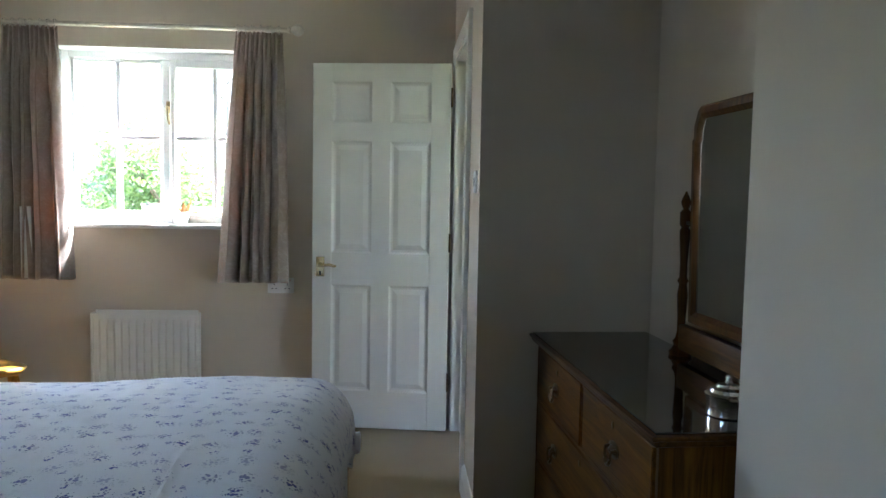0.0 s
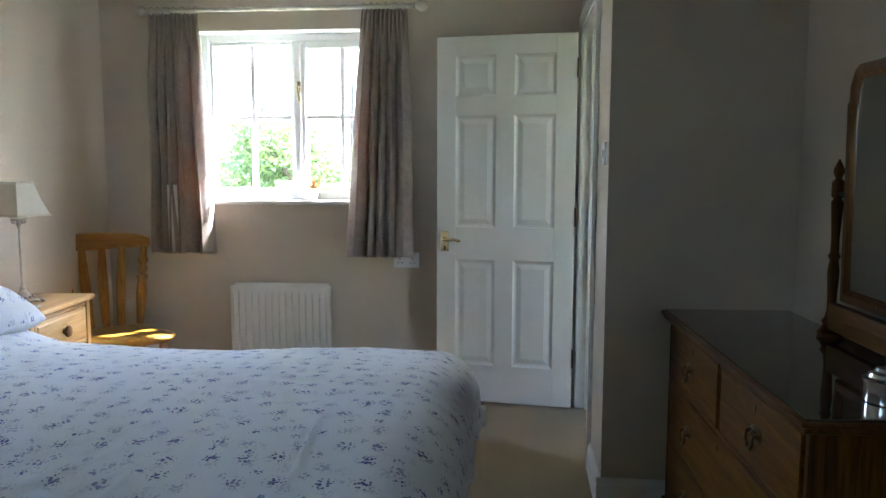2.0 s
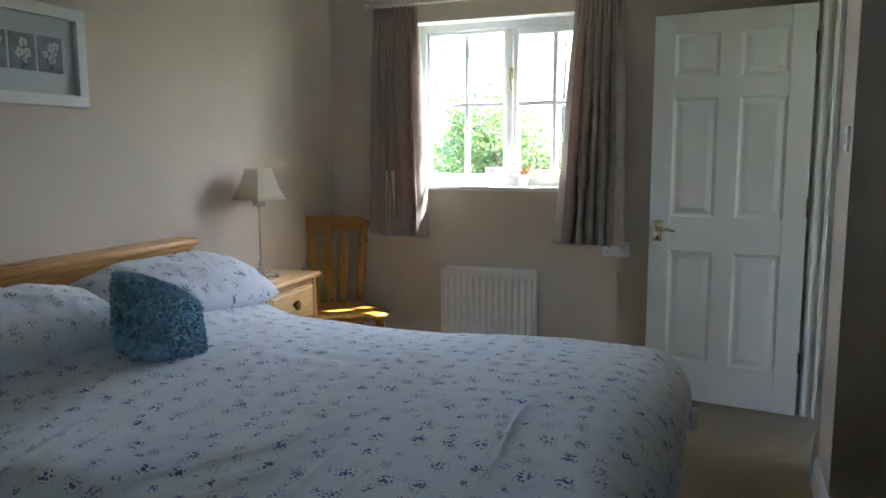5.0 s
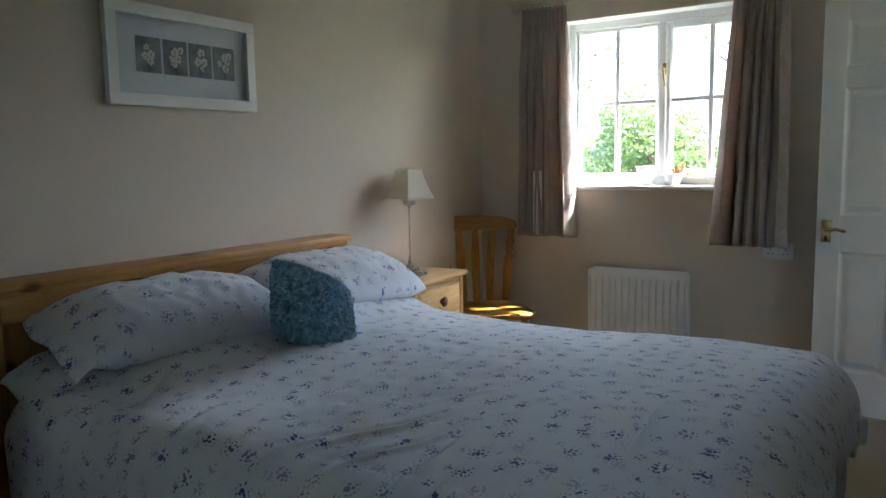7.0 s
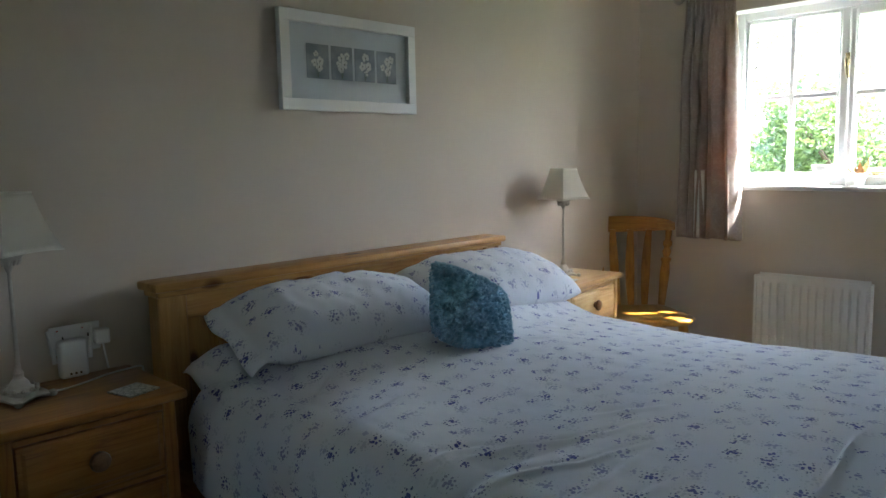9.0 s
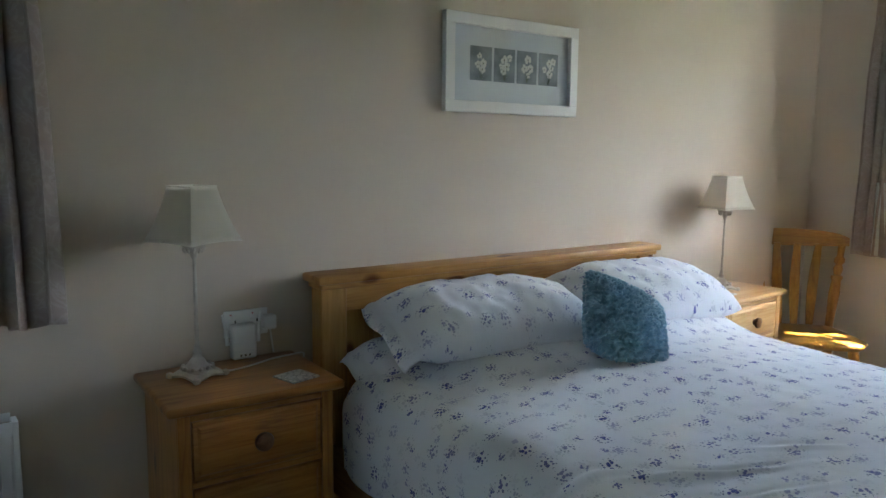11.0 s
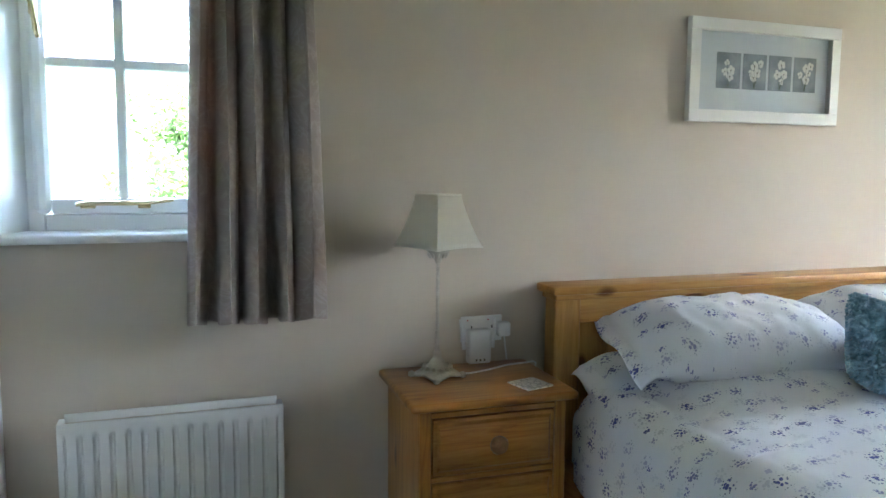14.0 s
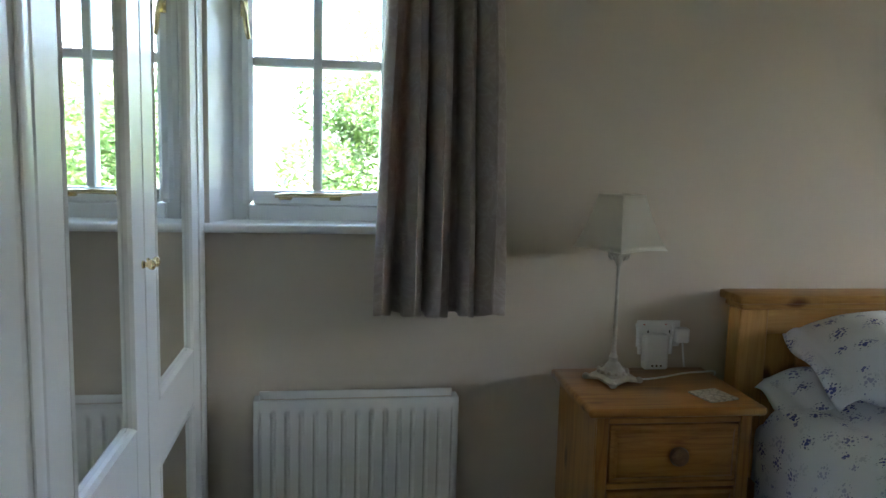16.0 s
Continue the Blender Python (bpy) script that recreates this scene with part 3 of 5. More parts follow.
# ---------- radiators ----------
def radiator(m, w, z0, z1, n, label):
    """x along the wall, y out of the wall."""
    t = thing("radiator", m, label, "radiator", "radiators under the windows")
    d0, d1 = 0.045, 0.098
    pitch = (w - 0.03) / n

    def f(a, b):
        x = 0.015 + (w - 0.03) * a
        z = z0 + 0.012 + (z1 - z0 - 0.024) * b
        ends = smooth_step(0.04, 0.075, b) * (1 - smooth_step(0.925, 0.96, b))
        c = 0.5 + 0.5 * math.cos(2 * math.pi * (x - 0.015) / pitch)
        dip = smooth_step(0.70, 0.95, c)
        return (x, d1 - 0.012 * dip * ends, z), (a, b)

    bm = sheet(n * 10, 50, f)
    part("front_panel", bm, RADW, t, angle=60)
    bm = B()
    box(bm, 0.0, 0.016, d0, d1 - 0.001, z0, z1, 0.004)
    part("side_panel", bm, RADW, t)
    bm = B()
    box(bm, w - 0.016, w, d0, d1 - 0.001, z0, z1, 0.004)
    part("side_panel", bm, RADW, t)
    for q in ((d1 - 0.006, d1, z1 - 0.014, z1), (d0, d0 + 0.006, z1 - 0.012, z1 + 0.012), (d1 - 0.006, d1, z0, z0 + 0.014)):
        bm = B()
        box(bm, 0.014, w - 0.014, *q, 0.002)
        part("edge_strip", bm, RADW, t)
    bm = B()
    box(bm, 0.016, w - 0.016, d0 + 0.006, d1 - 0.006, z1 - 0.022, z1 - 0.014)
    for i in range(int((w - 0.06) / 0.012)):
        box(bm, 0.03 + i * 0.012, 0.034 + i * 0.012, d0 + 0.014, d1 - 0.014, z1 - 0.014, z1 - 0.011)
    part("top_grille", bm, RADW, t)
    bm = B()
    box(bm, 0.02, w - 0.02, d0 + 0.001, d0 + 0.008, z0 + 0.02, z1 - 0.02)
    part("back_panel", bm, RADW, t)
    for x in (-0.035, w + 0.035):
        bm = B()
        tube(bm, [(x, 0.07, 0.0), (x, 0.07, z0 + 0.03)], 0.0075, 10)
        tube(bm, [(x, 0.07, z0 + 0.035), (x + (0.05 if x < 0 else -0.05), 0.07, z0 + 0.035)], 0.009, 10)
        lathe(bm, [(0.013, 0), (0.016, 0.008), (0.016, 0.04), (0.012, 0.048)], 14, pose(x, 0.07, z0 + 0.045))
        part("valve", bm, PLASTIC, t)
    for x in (0.12, w - 0.12):
        bm = B()
        box(bm, x - 0.015, x + 0.015, 0.0, d0 + 0.002, z0 + 0.1, z1 - 0.1)
        part("wall_bracket", bm, RADW, t)
    return t


radiator(pose(-1.494, YN, 0, 0, 0, 180), 0.579, 0.10, 0.628, 14, "white ribbed panel radiator beneath the bedroom window")
radiator(WM @ Matrix(((0, 1, 0, 0), (1, 0, 0, -1.107), (0, 0, 1, 0), (0, 0, 0, 1))), 0.596, 0.10, 0.622, 14, "white ribbed panel radiator beneath the small window")


# ---------- door ----------
def panel_door():
    ang = math.degrees(math.atan2(4.045 - 3.945, 0.745))
    m = pose(-0.140, 3.948, 0, 0, 0, 180 - ang)         # x runs from the hinge to the free edge
    t = thing("door", m, "open white six-panel door with brass lever handle", "door")
    W, H, T = 0.742, 1.978, 0.038
    z0 = 0.01
    st, mu = 0.105, 0.098
    pw = (W - 2 * st - mu) / 2
    rows = [(z0 + 0.205, 0.585), (z0 + 0.965, 0.60), (z0 + 1.665, 0.215)]
    bm = B()
    # stiles, rails and muntins round the panels
    box(bm, 0, st, 0, T, z0, z0 + H, 0.002, 1)
    box(bm, W - st, W, 0, T, z0, z0 + H, 0.002, 1)
    edges = [z0] + [v for a, h in rows for v in (a, a + h)] + [z0 + H]
    for a, b in zip(edges[0::2], edges[1::2]):
        box(bm, st, W - st, 0, T, a, b)
    for a, h in rows:
        box(bm, st + pw, st + pw + mu, 0, T, a, a + h)
    leaf = part("leaf", bm, GLOSS, t)
    for a, h in rows:
        for x in (st, st + pw + mu):
            bm = B()
            # sunk moulding and raised field, both faces
            for face in (0, 1):
                ys = [0.001, 0.009, 0.011, 0.004] if face == 0 else [T - 0.001, T - 0.009, T - 0.011, T - 0.004]
                ins = [0.0, 0.010, 0.020, 0.046]
                loops = []
                for y, i in zip(ys, ins):
                    loops.append([bm.verts.new((p, y, q)) for p, q in ((x + i, a + i), (x + pw - i, a + i), (x + pw - i, a + h - i), (x + i, a + h - i))])
                for l0, l1 in zip(loops, loops[1:]):
                    for k in range(4):
                        bm.faces.new((l0[k], l0[(k + 1) % 4], l1[(k + 1) % 4], l1[k]))
                bm.faces.new(loops[-1])
            part("panel", bm, GLOSS, t, angle=15)
    # lever on a long plate; the room side is +y here after the turn
    hx, hz = W - 0.045, 0.895
    for side in (T, 0):
        s = 1 if side else -1
        bm = B()
        box(bm, hx - 0.023, hx + 0.023, min(side, side + s * 0.006), max(side, side + s * 0.006), hz - 0.052, hz + 0.056, 0.003)
        hp = part("door_handle", bm, BRASS, t, "brass lever handle on a plate")
        bm = B()
        lathe(bm, [(0.014, 0), (0.014, 0.006), (0.009, 0.012), (0.008, 0.035), (0.010, 0.042)], 16, pose(hx, side, hz + 0.014, -90 * s))
        tube(bm, [(hx, side + s * 0.038, hz + 0.014), (hx - 0.03, side + s * 0.043, hz + 0.013), (hx - 0.06, side + s * 0.043, hz + 0.016), (hx - 0.085, side + s * 0.040, hz + 0.008), (hx - 0.094, side + s * 0.036, hz + 0.01)], [0.009, 0.009, 0.008, 0.008, 0.006], 12)
        part("lever", bm, BRASS, hp)
        bm = B()
        box(bm, hx - 0.005, hx + 0.005, min(side + s * 0.005, side + s * 0.0075), max(side + s * 0.005, side + s * 0.0075), hz - 0.045, hz - 0.022, 0.002)
        part("keyhole_shade", bm, HOLESHADE, hp)
    for hz in (0.23, 0.99, 1.76):
        bm = B()
        lathe(bm, [(0.006, 0), (0.006, 0.1)], 12, pose(-0.006, T + 0.004, hz))
        box(bm, -0.004, -0.001, 0.006, T + 0.004, hz, hz + 0.1)
        part("hinge", bm, AGED, t, "aged brass butt hinge")
    return t


panel_door()


def door_lining():
    t = thing("door_1", Matrix(), "white painted door lining with moulded architrave", "door frame")
    t["kind"] = "structure"
    y0, y1, h = 3.15, 3.965, 2.035
    x0, x1 = XD - 0.002, XD + 0.122
    bm = B()
    box(bm, x0, x1, y0, y0 + 0.025, 0, h)
    box(bm, x0, x1, y1 - 0.022, y1, 0, h)
    box(bm, x0, x1, y0 + 0.025, y1 - 0.022, h - 0.03, h)
    part("lining", bm, GLOSS, t)
    bm = B()
    box(bm, XD + 0.045, XD + 0.057, y0 + 0.025, y0 + 0.05, 0, h - 0.03)
    box(bm, XD + 0.045, XD + 0.057, y1 - 0.047, y1 - 0.022, 0, h - 0.03)
    box(bm, XD + 0.045, XD + 0.057, y0 + 0.05, y1 - 0.047, h - 0.055, h - 0.03)
    part("door_stop", bm, GLOSS, t)
    w = 0.06

    def arch(pts0, pts1):
        bm2 = B()
        a = [bm2.verts.new(p) for p in pts0]
        b = [bm2.verts.new(p) for p in pts1]
        n = len(a)
        for i in range(n):
            bm2.faces.new((a[i], a[(i + 1) % n], b[(i + 1) % n], b[i]))
        bm2.faces.new(a[::-1])
        bm2.faces.new(b)
        return bm2

    prof = [(0, 0.0), (0, 0.008), (0.010, 0.012), (0.016, 0.010), (0.030, 0.016), (0.046, 0.019), (0.056, 0.017), (0.06, 0.0)]
    yi0, yi1, zi = y0 + 0.012, y1 - 0.010, h - 0.014
    part("architrave", arch([(x0 - d, yi0 - u, 0) for u, d in prof], [(x0 - d, yi0 - u, zi + u) for u, d in prof]), GLOSS, t, angle=25)
    part("architrave", arch([(x0 - d, yi1 + u, 0) for u, d in prof], [(x0 - d, yi1 + u, zi + u) for u, d in prof]), GLOSS, t, angle=25)
    part("architrave", arch([(x0 - d, yi0 - u, zi + u) for u, d in prof], [(x0 - d, yi1 + u, zi + u) for u, d in prof]), GLOSS, t, angle=25)


door_lining()


# ---------- bed ----------
def bed():
    """In the frame of the west wall: head at x = 0.02, the bed runs along +x."""
    t = thing("bed", WM, "double bed with lacquered pine panelled headboard", "bed")
    y0, y1 = 0.351, 1.999
    bm = B()
    box(bm, 0.025, 0.155, y0 - 0.02, y1 + 0.02, 0.907, 0.935, 0.008, 2)
    part("cap_rail", bm, BEDPINE["Y"], t)
    bm = B()
    box(bm, 0.040, 0.140, y0 - 0.005, y1 + 0.005, 0.888, 0.907, 0.004, 1)
    part("moulding", bm, BEDPINE["Y"], t)
    for y in (y0, y1 - 0.095):
        bm = B()
        box(bm, 0.055, 0.125, y, y + 0.095, 0.0, 0.888, 0.004, 1)
        part("post", bm, BEDPINE["Z"], t)
    bm = B()
    box(bm, 0.062, 0.112, y0 + 0.095, y1 - 0.095, 0.806, 0.888, 0.003, 1)
    part("top_rail", bm, BEDPINE["Y"], t)
    n = 12
    w = (y1 - y0 - 0.19) / n
    for i in range(n):
        bm = B()
        box(bm, 0.078, 0.096, y0 + 0.095 + i * w + 0.0015, y0 + 0.095 + (i + 1) * w - 0.0015, 0.25, 0.806, 0.004, 1)
        part("board", bm, BEDPINE["Z"], t)
    for y in (y0 + 0.03, y1 - 0.055):
        bm = B()
        box(bm, 0.125, 2.06, y, y + 0.025, 0.20, 0.36, 0.004, 1)
        part("side_rail", bm, BEDPINE["X"], t)
    bm = B()
    box(bm, 2.06, 2.09, y0 + 0.06, y1 - 0.06, 0.18, 0.40, 0.005, 1)
    part("foot_rail", bm, BEDPINE["Y"], t)
    for y in (y0 + 0.01, y1 - 0.08):
        bm = B()
        box(bm, 2.045, 2.105, y, y + 0.07, 0.0, 0.42, 0.006, 1)
        part("leg", bm, BEDPINE["Z"], t)
    bm = B()
    box(bm, 0.13, 2.05, y0 + 0.06, y1 - 0.06, 0.24, 0.28)
    part("slat_base", bm, BEDPINE["Y"], t)
    return t


def mattress():
    bm = B()
    box(bm, 0.135, 2.02, 0.40, 1.96, 0.28, 0.545, 0.05, 4)
    solid("mattress", bm, SHEET, WM, "thick mattress in a pale blue fitted sheet", "mattress")


BX0, BX1, BY0, BY1 = 0.25, 2.055, 0.508, 1.925


def fall(s, r=0.15, flare=0.03):
    """Across and down for cloth s metres past the start of a rounded edge."""
    if s <= 0:
        return 0.0, 0.0
    q = r * math.pi / 2
    if s < q:
        a = s / r
        return r * math.sin(a), r * (1 - math.cos(a))
    return r + flare * (s - q), r + (s - q)


def duvet_top(x, y):
    """Height of the duvet over the mattress."""
    a = (x - BX0) / (BX1 - BX0)
    c = (y - BY0) / (BY1 - BY0)
    z = 0.630 + 0.050 * math.sin(math.pi * min(1, max(0, c))) ** 0.8 + 0.012 * smooth_step(0.55, 0.9, a)
    z += 0.030 * (1 - smooth_step(0.0, 0.45, a)) * smooth_step(0.05, 0.3, c)
    z += 0.065 * (1 - smooth_step(0.06, 0.24, a)) * smooth_step(-0.04, 0.14, c)
    z += 0.016 * noise.noise((x * 2.3, y * 2.3, 0.3))
    return z


def wrinkle(x, y):
    """Creases that run from the foot corner and across the near side."""
    h = 0.0
    for k, (px, py, ang, ln, wd, amp) in enumerate(((1.34, 0.65, 57, 0.27, 0.011, 0.010), (1.44, 0.60, 57, 0.25, 0.010, 0.009), (1.54, 0.57, 80, 0.18, 0.012, 0.008),
                                                    (1.90, 0.90, 88, 0.20, 0.008, 0.013), (0.83, 1.30, 35, 0.08, 0.014, 0.007), (0.90, 0.54, 102, 0.18, 0.014, 0.007),
                                                    (1.42, 0.92, 52, 0.13, 0.012, 0.006), (1.30, 0.43, 64, 0.20, 0.012, 0.009), (1.81, 1.77, 74, 0.13, 0.010, 0.005),
                                                    (1.62, 0.50, 66, 0.16, 0.011, 0.007), (1.20, 0.50, 48, 0.18, 0.013, 0.008), (0.62, 0.62, 118, 0.14, 0.014, 0.007))):
        ca, sa = math.cos(radians(ang)), math.sin(radians(ang))
        u, v = (x - px) * ca + (y - py) * sa, -(x - px) * sa + (y - py) * ca
        v += 0.010 * math.sin(u * 13 + k) + 0.006 * noise.noise((u * 12, k, 0.0))
        h += amp * math.exp(-(u / ln) ** 2 * 2) * (math.exp(-(v / wd) ** 2) - 0.6 * math.exp(-((v - 1.6 * wd) / wd) ** 2))
    h += 0.004 * noise.noise((x * 9, y * 9, 1.7)) + 0.0022 * noise.noise((x * 24, y * 17, 5.1))
    return h


def duvet():
    L = BX1 - BX0 + 0.42
    DN, DS = 0.36, 0.40                     # hang on the far and near sides
    Wd = BY1 - BY0 + DN + DS

    def f(a, b):
        u = L * a
        v = Wd * b - DS
        x = BX0 + min(u, BX1 - BX0)
        y = BY0 + min(max(v, 0), BY1 - BY0)
        su, sv = max(0, u - (BX1 - BX0)), max(0, -v, v - (BY1 - BY0))
        side = -1 if v < 0 else 1
        au, du = fall(su, 0.19, -0.06)
        av, dv = fall(sv)
        z = duvet_top(x, y) - max(du, dv) - 0.30 * min(du, dv)
        flare = min(du, dv)
        w = wrinkle(x + 0.3 * su, y + 0.3 * sv * side)
        wave_v = 0.016 * math.sin(x * 15 + 2 * math.sin(x * 4)) * smooth_step(0.10, 0.35, dv)
        wave_u = 0.014 * math.sin(y * 13 + 1.5 * math.sin(y * 5)) * smooth_step(0.10, 0.35, du)
        x += au + wave_u + 0.02 * flare
        y += side * (av + wave_v + 0.05 * flare)
        z += w * (1 - smooth_step(0.02, 0.15, max(du, dv)))
        return (x, y, max(z, 0.19)), (u, v)

    bm = sheet(290, 290, f)
    ob = solid("duvet", bm, COTTON, WM, "white duvet with small blue flowers spread over the bed", "duvet", angle=70)
    thicken(ob, 0.022, -1)
    return ob


def soft_block(w, h, t, nu=64, nv=44, pinch=0.25, seed=1.0, lump=0.012, frill=0.0, uvs=1.0, shift=(0, 0), puff=2.1, droop=0.0, flange=0.0):
    """A stuffed cushion of width w (x) and height h (y), thickness t (z), with drawn-in sides and pointed corners."""
    bm = B()
    uvl = bm.loops.layers.uv.new("UVMap")

    def outline(a, b):
        sx, sy = 2 * a - 1, 2 * b - 1
        x = sx * (1 - 0.10 * pinch * (1 - sy * sy) * 1.0 * abs(sx))
        y = sy * (1 - 0.13 * pinch * (1 - sx * sx) * abs(sy))
        r = 1 - 0.055 * (abs(sx) * abs(sy)) ** 3
        return x * r * w / 2, y * r * h / 2

    both = []
    for s in (1, -1):
        grid = []
        for i in range(nu + 1):
            row = []
            for j in range(nv + 1):
                a, b = i / nu, j / nv
                fill = max(0.0, (a - flange) / (1 - flange))
                sx, sy = abs(2 * fill - 1), abs(2 * b - 1)
                x, y = outline(a, b)
                prof = (max(0.0, 1 - sx ** (puff + 1.4)) ** 0.55) * (max(0.0, 1 - sy ** puff) ** 0.55)
                z = s * (t / 2 * prof)
                if prof > 0:
                    z += s * prof * lump * (noise.noise((x * 9 + seed, y * 9, s * 3)) + 0.5 * noise.noise((x * 22 + seed, y * 16, s * 7)))
                    z += s * lump * 0.7 * prof * math.sin(18 * (x / w) + 6 * noise.noise((x * 3, y * 5, seed))) * (sx ** 3)
                if a < flange:
                    open_end = 1 - a / flange
                    z += s * 0.007 * (1 - sy ** 6) + 0.012 * math.sin(9 * b + seed) * open_end - 0.030 * open_end ** 2
                z -= droop * sx ** 2.5 + 0.4 * droop * max(0.0, 1 - 2 * b) ** 2
                row.append((x, y, z, a * w * uvs + shift[0], (b * h + (0 if s > 0 else 0.37)) * uvs + shift[1]))
            grid.append(row)
        both.append(grid)
    verts = {}

    def vert(s, i, j):
        edge = i in (0, nu) or j in (0, nv)
        key = (0 if edge else s, i, j)
        if key not in verts:
            p = both[s][i][j]
            verts[key] = bm.verts.new((p[0], p[1], both[0][i][j][2] if edge else p[2]))
        return verts[key]

    for s in (0, 1):
        for i in range(nu):
            for j in range(nv):
                q = [(i, j), (i + 1, j), (i + 1, j + 1), (i, j + 1)]
                face = bm.faces.new([vert(s, *k) for k in q])
                for l, k in zip(face.loops, q):
                    p = both[s][k[0]][k[1]]
                    l[uvl].uv = (p[3], p[4])
    return bm


def pillow(m, seed, label, w=0.72, h=0.47, t=0.19, droop=0.018, flange=0.0):
    bm = soft_block(w, h, t, 80, 48, 0.35, seed, 0.015, shift=(seed * 0.37, seed * 0.21), droop=droop, puff=2.6, flange=flange)
    ob = solid("pillow", bm, COTTON, m, label, "pillow", group="pillows against the headboard", angle=180)
    return ob


bed()
mattress()
duvet()
# local frame of a pillow: x along its width, y along its height, z its thickness
def lean(x, y, z, tilt, turn, roll=0):
    """A pillow that leans on the headboard: its width runs along the wall."""
    return WM @ pose(x, y, z) @ pose(0, 0, 0, 0, 0, turn) @ Matrix.Rotation(radians(90), 4, "Z") @ pose(0, 0, 0, tilt, roll, 0)


pillow(lean(0.245, 0.815, 0.664, 10, -1), 1.3, "flat white floral pillow beneath another pillow", 0.84, 0.26, 0.14, flange=0.07)
pillow(lean(0.245, 1.62, 0.655, 10, 0), 2.7, "flat white floral pillow beneath another pillow", 0.78, 0.24, 0.14)
pillow(lean(0.355, 0.850, 0.792, 15, -9), 4.1, "plump white floral pillow leaning on the pine headboard", 0.79, 0.41, 0.20, flange=0.07)
pillow(lean(0.35, 1.67, 0.79, 16, -4), 6.2, "plump white floral pillow leaning on the pine headboard", 0.78, 0.43, 0.20)


def cushion():
    bm = soft_block(0.315, 0.325, 0.13, 150, 150, 0.35, 9.0, 0.004)
    bm.normal_update()
    # coiled ribbon pile
    for v in bm.verts:
        p = v.co
        warp = 0.010 * noise.noise((p.x * 40, p.y * 40, p.z * 40))
        cell = noise.voronoi(((p.x + warp) * 52, (p.y - warp) * 52, p.z * 52))[0]
        ring = math.cos(cell[0] * 13.0)
        v.co = p + v.normal * (0.0085 * ring + 0.003 * noise.noise((p.x * 60, p.y * 60, p.z * 60)))
    m = WM @ pose(0.695, 1.155, 0.785) @ pose(0, 0, 0, 0, 0, 2) @ pose(0, 0, 0, 0, 50, 0) @ pose(0, 0, 0, 0, 0, -35)
    solid("cushion", bm, PLUSH, m, "square blue cushion with a ruffled ribbon pile", "cushion", angle=180)


cushion()


# ---------- bedside cabinets ----------
def knob(bm, m, r=0.021):
    lathe(bm, [(r * 0.55, 0), (r * 0.5, 0.008), (r * 0.62, 0.014), (r * 0.95, 0.019), (r, 0.026), (r * 0.9, 0.033), (r * 0.55, 0.038), (0.002, 0.040)], 20, m)


def nightstand(m, wood, label, width):
    """x out of the wall, y along it; the front looks along +x."""
    t = thing("bedside_cabinet", m, label, "bedside cabinet", "bedside cabinets")
    D, W, H = 0.355, width, 0.648
    bm = B()
    box(bm, -0.005, D + 0.035, -W / 2 - 0.03, W / 2 + 0.03, H, H + 0.026, 0.010, 3)
    part("top", bm, wood["Y"], t)
    for y in (-W / 2, W / 2 - 0.022):
        bm = B()
        box(bm, 0, D, y, y + 0.022, 0.06, H, 0.003, 1)
        part("side_panel", bm, wood["Z"], t)
    bm = B()
    box(bm, 0.0, 0.010, -W / 2 + 0.022, W / 2 - 0.022, 0.06, H)
    part("back_panel", bm, wood["Z"], t)
    for y in (-W / 2 + 0.0, W / 2 - 0.034):
        bm = B()
        box(bm, D, D + 0.012, y, y + 0.034, 0.06, H, 0.003, 1)
        part("front_post", bm, wood["Z"], t)
    zs = [0.075, 0.263, 0.451]
    for z in zs + [0.636]:
        bm = B()
        box(bm, D - 0.03, D + 0.008, -W / 2 + 0.034, W / 2 - 0.034, z - 0.012, z + 0.004, 0.002, 1)
        part("rail", bm, wood["Y"], t)
    for z in zs:
        d = B()
        y0, y1, z0, z1 = -W / 2 + 0.038, W / 2 - 0.038, z + 0.007, z + 0.170
        box(d, D - 0.012, D + 0.004, y0, y1, z0, z1)
        loops = []
        for i, x in ((0.0, D + 0.004), (0.002, D + 0.010), (0.012, D + 0.011), (0.020, D + 0.018), (0.024, D + 0.019)):
            loops.append([d.verts.new((x, a, b)) for a, b in ((y0 + i, z0 + i), (y1 - i, z0 + i), (y1 - i, z1 - i), (y0 + i, z1 - i))])
        for l0, l1 in zip(loops, loops[1:]):
            for k in range(4):
                d.faces.new((l0[k], l0[(k + 1) % 4], l1[(k + 1) % 4], l1[k]))
        d.faces.new(loops[-1])
        dr = part("drawer", d, wood["Y"], t, angle=20)
        k = B()
        knob(k, pose(D + 0.019, 0, (z0 + z1) / 2 + 0.004, 0, 90, 0), 0.027)
        part("knob", k, KNOBW, dr, "dark turned wooden knob")
    bm = B()
    box(bm, 0.0, D + 0.016, -W / 2 - 0.006, W / 2 + 0.006, 0.0, 0.062, 0.006, 2)
    part("plinth", bm, wood["Y"], t)
    return t


nightstand(WM @ pose(0.005, 0.050, 0, 0, 0, -1.4), PINE, "lacquered pine bedside cabinet with three drawers beside the bed", 0.443)
nightstand(WM @ pose(0.004, 2.515, 0, 0, 0, 3.5) @ Matrix.Diagonal((0.82, 1, 1, 1)), PALE, "pale pine bedside cabinet with drawers beside the spindle chair", 0.515)


